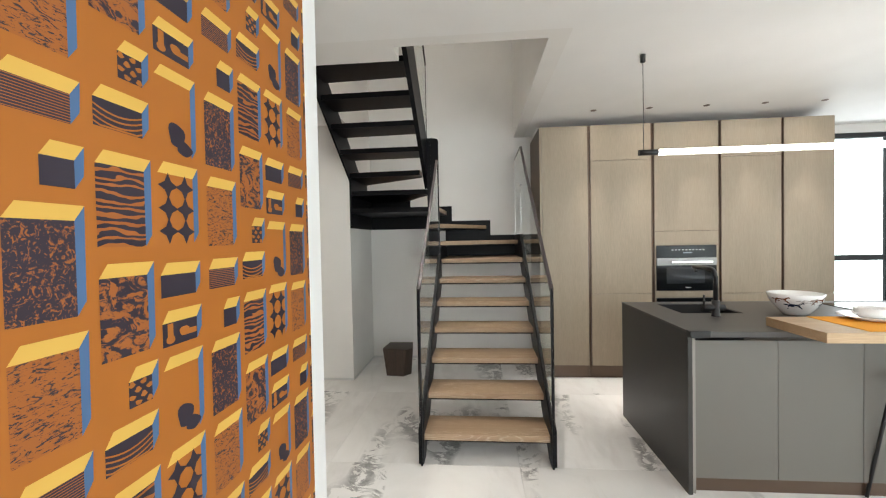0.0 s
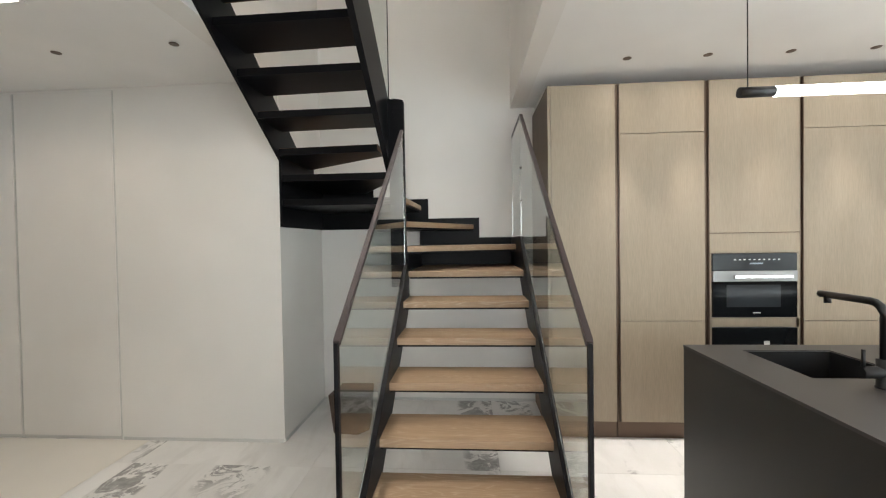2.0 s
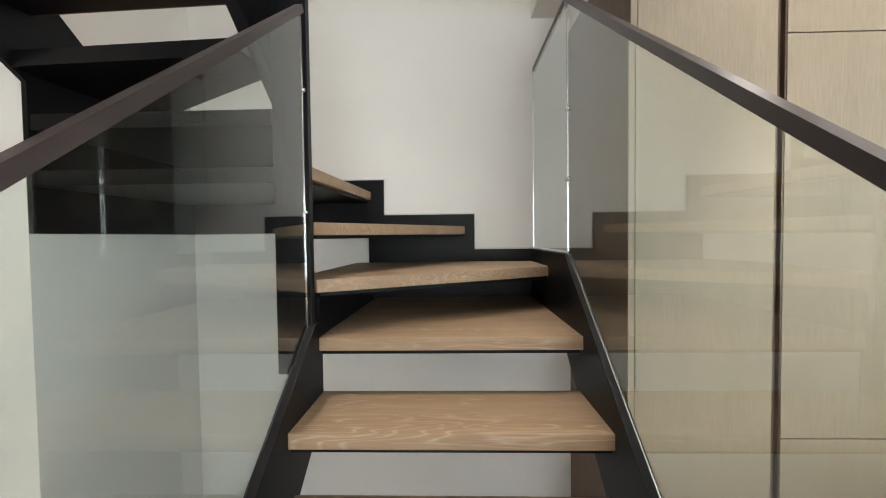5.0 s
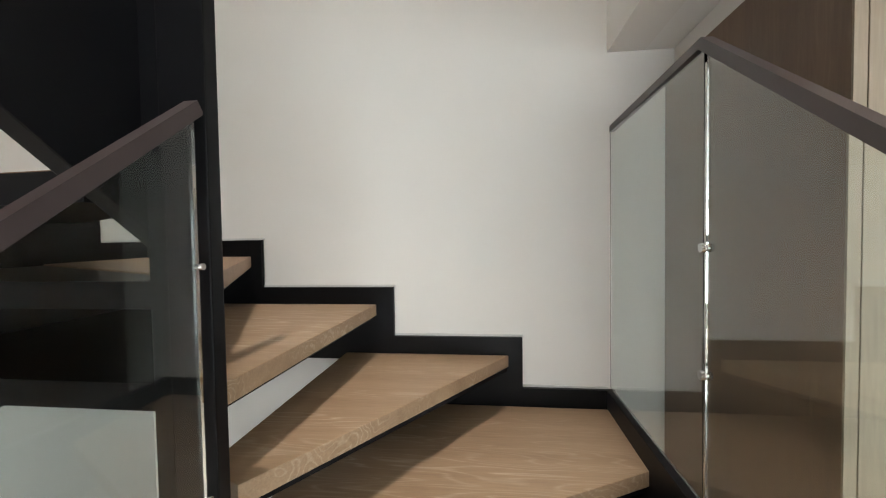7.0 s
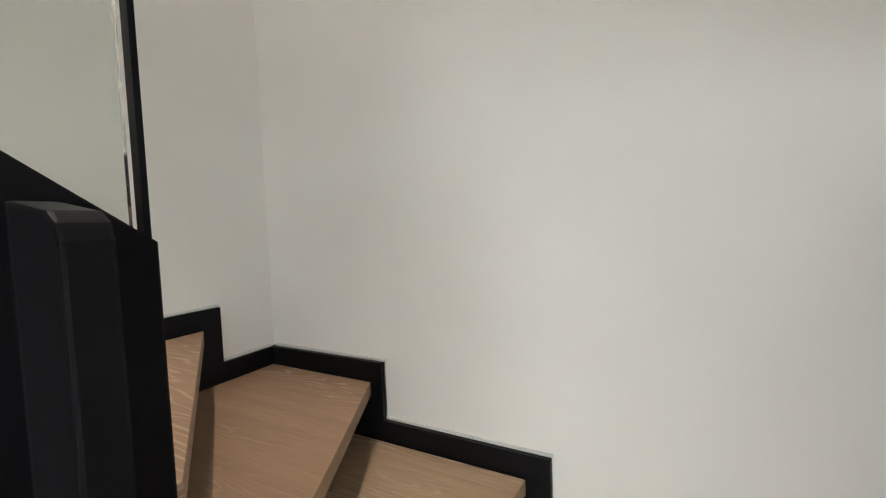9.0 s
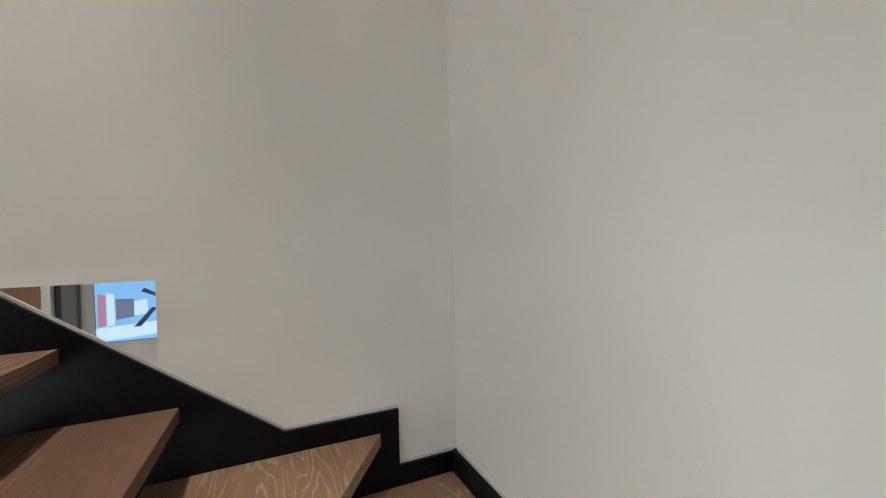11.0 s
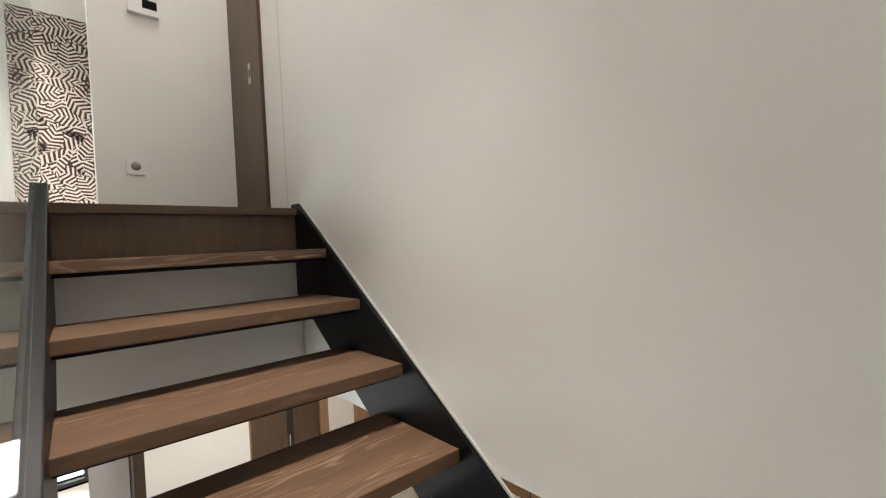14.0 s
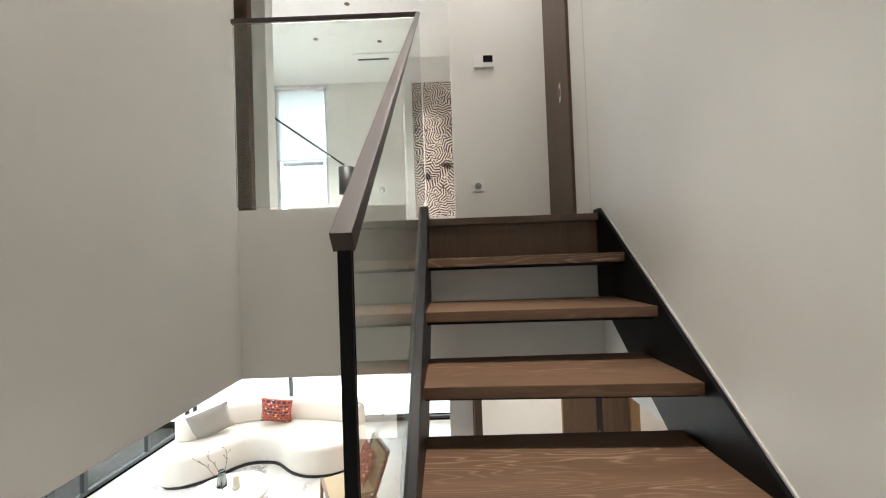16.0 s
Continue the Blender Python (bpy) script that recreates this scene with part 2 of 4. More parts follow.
def tube(points, r, seg=10, square=False):
    """A bar or pipe along a polyline."""
    bm = bmesh.new()
    pts = [Vector(p) for p in points]
    rings = []
    for i, p in enumerate(pts):
        d = (pts[min(i + 1, len(pts) - 1)] - pts[max(i - 1, 0)]).normalized()
        ref = Vector((0, 0, 1)) if abs(d.z) < 0.95 else Vector((1, 0, 0))
        u = d.cross(ref).normalized()
        w = u.cross(d).normalized()
        k = 4 if square else seg
        off = math.pi / 4 if square else 0
        rr = r * math.sqrt(2) if square else r
        rings.append([bm.verts.new(p + rr * (math.cos(off + 2 * math.pi * j / k) * u + math.sin(off + 2 * math.pi * j / k) * w)) for j in range(k)])
    for a, b in zip(rings, rings[1:]):
        k = len(a)
        for i in range(k):
            fc = bm.faces.new((a[i], a[(i + 1) % k], b[(i + 1) % k], b[i]))
            fc.smooth = not square
    bm.faces.new(rings[0][::-1])
    bm.faces.new(rings[-1])
    bmesh.ops.recalc_face_normals(bm, faces=bm.faces)
    return bm


def joined(*bms):
    out = bmesh.new()
    for one in bms:
        me = bpy.data.meshes.new("t")
        one.to_mesh(me)
        one.free()
        out.from_mesh(me)
        bpy.data.meshes.remove(me)
    return out


def part(name, bm, mat, parent=None, label=""):
    me = bpy.data.meshes.new(name)
    bm.to_mesh(me)
    bm.free()
    for one in (mat if isinstance(mat, (list, tuple)) else [mat]):
        me.materials.append(one)
    ob = new(name, me)
    if parent is not None:
        ob.parent = parent
    if label:
        tagged(ob, label)
    return ob


def thing(name, label, category, group="", at=None):
    ob = new(name)
    if at is not None:
        ob.matrix_basis = at
    return tagged(ob, label, category, group)


def setting(name, bm, mat, label, category):
    return tagged(part(name, bm, mat), label, category, "", "structure")


# ---- structure, lower floor ----
floor = tagged(new("floor"), "grey-white marble floor with dark grey blotches", "floor", "", "structure")
part("screed", box(XW, XE, YS, YB, -0.12, -0.012), M_TRIM, floor)
setting("floor_hall", box(XW + 0.002, -2.335, -2.49, 1.49, 0.0005, 0.004), paint("cream_hall_floor", (0.80, 0.765, 0.70), 0.35, 0.04), "smooth cream floor of the hall beside the marble", "floor")
setting("wall_north", joined(box(XW, 3.5, YB, YB + 0.15, 0, ZT), box(3.5, XE, YB, YB + 0.15, 2.5, ZT)), M_WALL, "smooth off-white plaster wall behind the staircase", "wall")
# wall with flush sliding doors, and the niche under the winders
setting("wall_niche", box(XW, XL - 0.0103, 1.505, YB - 0.0003, 0, ZC), M_WALL, "off-white wall with flush doors beside the staircase", "wall")
setting("ceiling_west", box(XW, XL - 0.15, YS, YB - 0.001, ZC, ZF - 0.004), M_CEIL, "flat white ceiling with small downlights", "ceiling")
setting("ceiling_east", box(XR + 0.12, XE, YS, YB - 0.001, ZC, ZF - 0.004), M_CEIL, "flat white kitchen ceiling with small downlights", "ceiling")
setting("ceiling_south", joined(box(XL - 0.15, XR + 0.12, YS, YV - 0.1, ZC, ZF - 0.036), box(XL - 0.15, XL, YV - 0.1, 0.06, ZC, ZF - 0.004)), M_CEIL, "flat white ceiling in front of the stair well", "ceiling")
YE = YB - 0.0003
setting("wall_well_west", joined(box(XL - 0.15, XL - 0.0102, 0.06, YE, ZC + 0.0005, ZT),
        prism([(0.06, ZC + 0.0005), (1.505, ZC + 0.0005), (1.505, 0.0), (YE, 0.0), (YE, ZT), (0.06, ZT)], "x", XL - 0.01, XL)), M_WALL, "tall off-white wall beside the upper flight", "wall")
setting("wall_well_east", box(XR, XR + 0.12, YV, YB - 0.0003, ZC + 0.0005, ZT), M_WALL, "tall off-white wall of the stair well", "wall")
setting("ceiling_upper", box(XW, XE, YS, YB + 0.15, ZT, ZT + 0.15), M_CEIL, "white ceiling of the upper floor", "ceiling")
setting("wall_west", box(XW - 0.15, XW, YS, YB, 0, ZT), M_WALL, "plain off-white end wall", "wall")
setting("wall_east", joined(box(XE, XE + 0.15, YS, YB, 2.55, ZT), box(XE, XE + 0.15, 0.4, YB, 0, 2.55)), M_WALL, "off-white wall above the long side windows", "wall")
setting("wall_south", joined(box(XW, XE, YS - 0.15, YS, 2.5, ZT), box(XW, -0.655, YS - 0.15, YS, 0, 2.5)), M_WALL, "off-white wall above the living room windows", "wall")

setting("wall_well_south", box(-0.53, XR + 0.12, YV - 0.1, YV, ZC + 0.0005, ZF - 0.006), M_WALL, "off-white face of the upper floor slab", "wall")

# patterned partition
setting("wall_partition", box(-0.775, -0.615, YS + 0.01, -1.09, 0, ZC - 0.001), M_WHITE, "white partition wall papered on one face", "wall")


# ---- staircase ----
def tread_y(i):
    return 0.04 + 0.2395 * (i - 1)


def up_y(i):
    return 1.548 - 0.2225 * (i - 13)


stair = thing("staircase", "dark steel winder staircase with open oak treads and glass sides", "staircase")
TW = 0.395
YN = 1.50
NEWEL = (-0.405, 1.50)


def tread(points, z, mat, back=(), thick=0.040):
    """A wooden tread in its steel tray; back: the same outline for the tray, drawn in at the front and out at the back."""
    t = part("tread", prism(points, "z", z - thick, z, 0.003), mat, stair)
    cx = sum(p[0] for p in points) / len(points)
    cy = sum(p[1] for p in points) / len(points)
    low = list(back) or [(cx + (p[0] - cx) * 0.985, cy + (p[1] - cy) * 0.97) for p in points]
    part("tray", prism(low, "z", z - thick - 0.012, z - (0.004 if back else thick + 0.0005)), M_STEEL, stair)
    return t


for i in range(1, 7):
    y = tread_y(i)
    tread([(-TW, y), (TW, y), (TW, y + 0.275), (-TW, y + 0.275)], i * H, M_TREAD,
          [(-TW + 0.002, y + 0.012), (TW - 0.002, y + 0.012), (TW - 0.002, y + 0.281), (-TW + 0.002, y + 0.281)])
tread([(-TW, tread_y(7)), (TW, tread_y(7)), (TW, YB - 0.03), (-0.38, YB - 0.03), (-TW, 1.60)], 7 * H, M_TREAD)
tread([(-0.40, 1.485), (TW, 1.925), (TW, YB - 0.03), (-0.47, YB - 0.03), (-0.50, 1.56)], 8 * H, M_TREAD)
tread([(-0.415, 1.512), (0.068, YB - 0.025), (-0.51, YB - 0.025), (-0.51, 1.56)], 9 * H, M_TREAD)
XP = XL + 0.02
YK = YB - 0.025
tread([(-0.43, 1.515), (-0.396, YK), (-1.02, YK), (-0.55, 1.56)], 10 * H, M_TREAD,
      [(-0.446, 1.522), (-0.412, YK - 0.002), (XP + 0.002, YK - 0.002), (XP + 0.002, 1.508), (-0.546, 1.508)])
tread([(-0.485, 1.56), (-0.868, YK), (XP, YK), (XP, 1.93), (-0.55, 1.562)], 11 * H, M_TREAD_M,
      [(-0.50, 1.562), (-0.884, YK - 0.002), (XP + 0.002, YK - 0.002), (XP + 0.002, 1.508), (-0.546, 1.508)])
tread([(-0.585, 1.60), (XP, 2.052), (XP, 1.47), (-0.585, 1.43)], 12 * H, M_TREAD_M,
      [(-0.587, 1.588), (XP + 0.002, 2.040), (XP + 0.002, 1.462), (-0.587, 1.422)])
XI = -0.557
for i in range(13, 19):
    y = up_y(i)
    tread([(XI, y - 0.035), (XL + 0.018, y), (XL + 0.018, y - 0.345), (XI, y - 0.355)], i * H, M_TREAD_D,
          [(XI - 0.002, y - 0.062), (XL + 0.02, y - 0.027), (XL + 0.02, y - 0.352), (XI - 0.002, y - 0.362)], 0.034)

C = 0.06


def slope_side(x0, x1, name, end_y, end_z):
    """Side plate of the lower flight, with its foot on the floor."""
    k = 0.73
    pts = [(0.0, 0.0), (0.10, 0.0), (end_y + 0.02, end_z - 0.30)]
    pts += [(YB - 0.02, end_z - 0.30), (YB - 0.02, end_z)] if name == "r" else [(end_y + 0.06, end_z - 0.30), (end_y + 0.06, end_z)]
    pts += [(end_y, end_z), (0.0, end_z - k * end_y)]
    return part("stringer", prism(pts, "x", x0, x1, 0.002), M_STEEL, stair)


slope_side(TW, TW + 0.033, "r", 1.69, 1.46)
slope_side(-TW - 0.033, -TW, "l", 1.45, 1.27)
for zc in (1.72, 1.96):
    part("glass_clamp", tube([(0.400, 1.695, zc), (0.426, 1.695, zc)], 0.009, 12), M_INOX, stair, "small steel glass clamp")
# stepped plate on the back wall
part("stringer", prism([(0.43, 1.15), (0.43, 8 * H + C), (0.116, 8 * H + C), (0.116, 9 * H + C), (-0.335, 9 * H + C), (-0.335, 10 * H + C),
                        (-0.83, 10 * H + C), (-0.83, 11 * H + C), (XL, 11 * H + C), (XL, 1.55), (-0.413, 1.55), (-0.413, 1.15)], "y", YB - 0.02, YB - 0.001), M_STEEL, stair)
# plate on the side wall
ZK = 12 * H + C
part("stringer", prism([(YB - 0.02, 11 * H + C), (2.11, 11 * H + C), (2.11, ZK), (1.788, ZK), (0.19, 3.345), (0.13, 3.345), (0.13, 2.98), (1.505, 2.02),
                        (1.505, 1.55), (YB - 0.02, 1.55)], "x", XL + 0.001, XL + 0.018), M_STEEL, stair)
part("stringer", box(-0.425, -0.400, 1.506, YB - 0.022, 1.176, 1.345), M_STEEL, stair)
# inner plate of the upper flight and the newel plate
part("stringer", prism([(1.562, 2.379), (0.17, 3.385), (0.13, 3.385), (0.13, 3.00), (1.562, 1.93)], "x", XI, XI + 0.037, 0.003), M_STEEL, stair)
part("newel", prism([(-0.483, 1.12), (-0.405, 1.12), (-0.405, 2.382), (-0.409, 2.394), (-0.420, 2.402), (-0.483, 2.412)], "y", 1.451, 1.480, 0.003), M_STEEL, stair)
part("newel_plate", prism([(-0.5195, 1.12), (-0.4835, 1.12), (-0.4835, 2.408), (-0.5195, 2.414)], "y", 1.460, 1.4785), M_STEEL, stair)

# rails and glass of the lower flight


def rail(points, name="handrail", r=0.0105):
    return part(name, tube(points, r, square=True), M_RAIL, stair, "bronze-brown steel handrail")


rail([(0.403, -0.012, 1.100), (0.418, 1.717, 2.345), (0.418, YB - 0.01, 2.335)])
part("post", box(0.4085, 0.4175, 1.692, 1.698, 1.46, 2.30), M_INOX, stair, "polished joint between two panes")
rail([(-0.405, -0.012, 1.100), (-0.420, 1.447, 2.185)])
for sx in (-0.405, 0.403):
    part("post", box(sx - 0.006, sx + 0.006, -0.024, -0.002, 0.0, 1.103, 0.002), M_STEEL, stair)


def glass(points, axis, a, b):
    g = part("glass_panel", prism(points, axis, a, b), M_GLASS, stair, "clear glass side panel")
    g.visible_shadow = False
    return g


glass([(0.0, 0.26), (0.0, 1.11), (1.69, 2.315), (1.69, 1.47)], "x", 0.408, 0.418)
glass([(1.70, 1.47), (1.70, 2.325), (YB - 0.012, 2.325), (YB - 0.012, 1.47)], "x", 0.408, 0.418)
glass([(0.0, 0.26), (0.0, 1.11), (1.434, 2.17), (1.434, 1.265)], "x", -0.421, -0.411)
for zc in (1.60, 1.95):
    part("glass_clamp", tube([(-0.424, 1.437, zc), (-0.406, 1.437, zc)], 0.005, 12), M_INOX, stair, "small steel glass clamp")
# rails and glass of the upper flight and the landing
XG = -0.532
rail([(XG, 1.565, 3.172), (XG, YV + 0.02, 4.365), (XR - 0.005, YV + 0.02, 4.365)], "handrail", 0.011)
part("post", box(XG - 0.007, XG + 0.007, 1.553, 1.559, 2.38, 3.172, 0.001), M_STEEL, stair)
glass([(1.545, 2.385), (1.545, 3.165), (YV + 0.03, 4.355), (YV + 0.03, 3.44), (0.17, 3.395)], "x", XG - 0.006, XG + 0.004)
glass([(XG + 0.02, 3.435), (XG + 0.02, 4.35), (XR - 0.01, 4.35), (XR - 0.01, 3.435)], "y", YV + 0.015, YV + 0.025)

# landing and upper floor
setting("floor_upper", joined(box(XL, -0.53, YV - 0.1, 0.15, ZC + 0.001, ZF - 0.032), box(-0.53, XR + 0.121, YS, YV - 0.0005, ZF - 0.006, ZF + 0.1), box(XR + 0.121, XE, YS, YB, ZF - 0.003, ZF + 0.1),
                              box(XW, XL, YS, 0.05, ZF - 0.003, ZF), box(XL, -0.531, YS, -0.71, ZF - 0.031, ZF + 0.1)), M_WALL, "white landing edge of the upper floor", "floor")
part("riser", box(XL + 0.02, XI, 0.152, 0.17, 3.14, ZF - 0.031), M_DOORWOOD, stair, "dark wooden top riser")
part("nosing", box(XL + 0.02, XI, -0.69, 0.19, ZF - 0.030, ZF, 0.003), M_DOORWOOD, stair, "dark wooden landing edge")
setting("wall_landing", box(XL - 0.2, -0.70, -0.80, -0.69, ZF + 0.001, ZT), M_WALL, "white wall with a thermostat beside the landing", "wall")
setting("trim", joined(box(XR - 0.0, XR + 0.05, YV - 0.012, YV, ZF + 0.1, ZT), box(XL - 0.012, XL, 0.045, 0.06, ZF, ZT)), M_TRIM, "thin grey edge profiles on the wall ends", "trim")

# grey edge profile along the stepped plates
W = 0.007


def edging(points, axis, a, b):
    bms = []
    for (u0, v0), (u1, v1) in zip(points, points[1:]):
        d = Vector((u1 - u0, v1 - v0)).normalized()
        n = Vector((-d.y, d.x))
        if n.y < 0:
            n = -n
        n = n * W
        e = d * W * 0.5
        bms.append(prism([(u0 - e.x, v0 - e.y), (u1 + e.x, v1 + e.y), (u1 + e.x + n.x, v1 + e.y + n.y), (u0 - e.x + n.x, v0 - e.y + n.y)], axis, a, b))
    return joined(*bms)


part("edge_profile", edging([(0.40, 8 * H + C), (0.116, 8 * H + C), (0.116, 9 * H + C), (-0.335, 9 * H + C), (-0.335, 10 * H + C),
                             (-0.83, 10 * H + C), (-0.83, 11 * H + C), (XL + 0.02, 11 * H + C)], "y", YB - 0.006, YB - 0.0005), M_TRIM, stair, "fine grey edge profile")
part("edge_profile", edging([(YB - 0.02, 11 * H + C), (2.11, 11 * H + C), (2.11, ZK), (1.788, ZK), (0.19, 3.345)], "x", XL + 0.0005, XL + 0.006), M_TRIM, stair, "fine grey edge profile")

# ---- doors and openings of the lower floor ----


def flush_door(x0, x1, name):
    d = tagged(part(name, joined(box(x0 + 0.004, x1 - 0.004, 1.494, 1.5045, 0.03, 2.60 - 0.035)), M_WALL), "flush off-white sliding door in the wall", "door", "", "structure")
    part("reveal", joined(box(x0 - 0.004, x0 + 0.004, 1.499, 1.5046, 0.0, ZC - 0.02), box(x1 - 0.004, x1 + 0.004, 1.499, 1.5046, 0.0, ZC - 0.02),
                          box(x0, x1, 1.499, 1.5047, ZC - 0.034, ZC - 0.022), box(x0, x1, 1.499, 1.5048, 0.008, 0.03)), M_TRIM, d)
    return d


flush_door(-3.33, -2.557, "door_1")
flush_door(-4.12, -3.345, "door_2")
setting("baseboard", joined(box(-2.54, XL - 0.004, 1.498, 1.5049, 0.0, 0.022), box(XL + 0.0005, XL + 0.006, 1.51, YB - 0.003, 0, 0.022), box(XL, 0.62, YB - 0.008, YB - 0.0005, 0, 0.022)), M_TRIM, "thin grey skirting profile", "baseboard")

part_wall = setting("wallpaper", box(-0.6149, -0.612, YS + 0.02, -1.156, 0.0, ZC - 0.002), material("wallpaper_ground", (0.385, 0.122, 0.008), 0.62), "orange wallpaper printed with open boxes", "wallpaper")
setting("trim_partition", box(-0.780, -0.610, -1.1555, -1.054, 0.0, ZC - 0.0015, 0.002), M_WHITE, "white end trim of the papered partition", "trim")
setting("door_3", box(-0.835, -0.785, -1.75, -0.87, 0.01, 2.30, 0.003), M_DOORWOOD, "dark walnut sliding door beside the partition", "door")

# printed boxes on the paper
M_WP_TOP = material("print_yellow", (0.66, 0.40, 0.075), 0.62)
M_WP_SIDE = material("print_blue", (0.060, 0.130, 0.26), 0.62)
INK, GROUND = (0.022, 0.015, 0.028), (0.33, 0.10, 0.012)


def printed(name, kind):
    m = material(name, INK, 0.62)
    n, l, b = nodes_of(m)
    if kind == "zebra" or kind == "lines":
        v = coords(m, (1, 0.35, 1) if kind == "zebra" else (1, 0.02, 1))
        wv = n.new("ShaderNodeTexWave")
        wv.bands_direction = "Z"
        wv.inputs["Scale"].default_value = 26 if kind == "zebra" else 78
        wv.inputs["Distortion"].default_value = 9 if kind == "zebra" else 0.2
        wv.inputs["Detail"].default_value, wv.inputs["Detail Scale"].default_value = 2, 1.5
        l.new(v, wv.inputs["Vector"])
        f = wv.outputs["Fac"]
        cut = 0.62 if kind == "zebra" else 0.8
    else:
        v = coords(m, {"leaf": (1, 1, 1), "hatch": (1, 0.45, 1.5), "fern": (1, 0.7, 1)}[kind])
        f = noise_at(m, v, {"leaf": 85, "hatch": 110, "fern": 40}[kind], 4, 0.65, 1.8)
        cut = {"leaf": 0.57, "hatch": 0.44, "fern": 0.50}[kind]
    l.new(ramp(m, f, [(cut - 0.03, INK), (cut + 0.03, GROUND)]), b.inputs["Base Color"])
    return m


WP = [M_WP_TOP, M_WP_SIDE, printed("print_zebra", "zebra"), printed("print_leaf", "leaf"), printed("print_hatch", "hatch"), printed("print_lines", "lines"),
      material("print_ink", INK, 0.62), material("print_ground", (0.365, 0.117, 0.008), 0.62), printed("print_fern", "fern")]


def print_boxes():
    """Three columns of four open boxes that repeat along the wall, each time half a repeat lower."""
    bm = bmesh.new()
    xs, edge = -0.6115, -1.158
    across, down = 0.379, 0.545
    lid, slant = 0.0225, 0.0155

    def face(pts, slot, lift=0.0):
        if min(p[0] for p in pts) < edge and min(p[1] for p in pts) > 0.004 and max(p[1] for p in pts) < ZC - 0.006:
            fc = bm.faces.new([bm.verts.new((xs + lift, min(y, edge), z)) for y, z in pts])
            fc.material_index = slot

    def sheet(y0, y1, z0, z1, slot, lift=0.0):
        face([(y0, z0), (y1, z0), (y1, z1), (y0, z1)], slot, lift)

    def blob(cy, cz, ry, rz, slot, lift=0.0003, lobes=0.0, turn=0.0):
        face([(cy + ry * (1 + lobes * math.sin(3 * a + turn)) * math.cos(a), cz + rz * (1 + lobes * math.cos(2 * a + turn)) * math.sin(a)) for a in [i * math.pi / 10 for i in range(20)]], slot, lift)

    def motif(kind, y0, y1, z0, z1):
        w, h = y1 - y0, z1 - z0
        if kind == "heart":
            blob(y1 - 0.040, z0 + 0.038, 0.021, 0.026, 6, 0.0003, 0.16, 0.6)
            blob(y1 - 0.020, z0 + 0.016, 0.021, 0.014, 6, 0.0004, 0.14, 2.0)
        elif kind == "stars":
            for i in range(2):
                for j in range(3):
                    cy, cz = y0 + w * (0.27 + 0.48 * i), z0 + h * (0.17 + 0.33 * j)
                    face([(cy + r * math.cos(a), cz + r * math.sin(a)) for r, a in [((0.0245, 0.0115)[q % 2], q * math.pi / 4) for q in range(8)]], 6, 0.0003)
        elif kind == "comma":
            sheet(y0, y1, z0, z1, 6)
            sheet(y0 + 0.012, y0 + 0.026, z0 + 0.012, z1 - 0.002, 7, 0.0003)
            blob(y0 + 0.019, z0 + 0.012, 0.011, 0.008, 7, 0.0004)
            sheet(y0 + 0.056, y1 - 0.002, z0 + 0.013, z0 + 0.024, 7, 0.0003)
            blob(y0 + 0.055, z0 + 0.022, 0.013, 0.010, 7, 0.0004, 0.1)
        elif kind == "arcs":
            sheet(y0, y1, z0, z1, 6)
            for k in range(4):
                lo = [(y0 + w * t, z1 - 0.012 - 0.009 * k - 0.010 * (1 - (2 * t - 1) ** 2)) for t in [q / 8 for q in range(9)]]
                face([p for p in lo if p[1] > z0] + [(y, z + 0.003) for y, z in reversed(lo) if z > z0], 7, 0.0003)
        elif kind == "weave":
            sheet(y0, y1, z0, z1, 6)
            for i in range(4):
                for j in range(4):
                    if (i + j) % 2:
                        blob(y0 + w * (i + 0.5) / 4, z0 + h * (j + 0.5) / 4, w / 7.5, h / 10, 7, 0.0003, 0.2, i + j)
        else:
            sheet(y0, y1, z0, z1, {"dense": 3, "hatch": 4, "lines": 5, "plain": 6, "zebra": 2, "leaf": 8}[kind])
    columns = [(-1.675, [("lines", 1.899, 0.043), ("plain", 1.805, 0.041), ("dense", 1.718, 0.138), ("hatch", 1.534, 0.129)]),
               (-1.550, [("weave", 1.999, 0.044), ("arcs", 1.910, 0.044), ("zebra", 1.809, 0.130), ("leaf", 1.630, 0.131)]),
               (-1.429, [("comma", 2.080, 0.044), ("heart", 1.993, 0.139), ("stars", 1.814, 0.129), ("plain", 1.625, 0.042)])]
    for k in range(-10, 3):
        for base, boxes in columns:
            for turn in range(-4, 5):
                for kind, top, h in boxes:
                    small = kind == "weave" or (kind == "plain" and base < -1.664)
                    y0 = base + across * k + (0.046 if small else 0.0)
                    y1 = y0 + (0.048 if small else 0.091)
                    z1 = top + down / 2 * k + down * turn
                    if not 0.0 < z1 - h or z1 + lid > ZC + 0.2 or y0 > edge or y0 < YS + 0.1:
                        continue
                    z0 = z1 - h
                    face([(y0, z1), (y1, z1), (y1 + slant, z1 + lid), (y0 + slant, z1 + lid)], 0)
                    face([(y1, z1), (y1, z0), (y1 + slant * 0.9, z0 + lid * 0.9), (y1 + slant, z1 + lid)], 1)
                    motif(kind, y0, y1, z0, z1)
    bmesh.ops.recalc_face_normals(bm, faces=bm.faces)
    part("printed_boxes", bm, WP, part_wall, "yellow, blue and black printed boxes")


print_boxes()

# ---- kitchen ----
YC = 1.62
COLS = [(0.614, 1.057), (1.085, 1.659), (1.690, 2.281), (2.309, 2.848), (2.875, 3.32)]


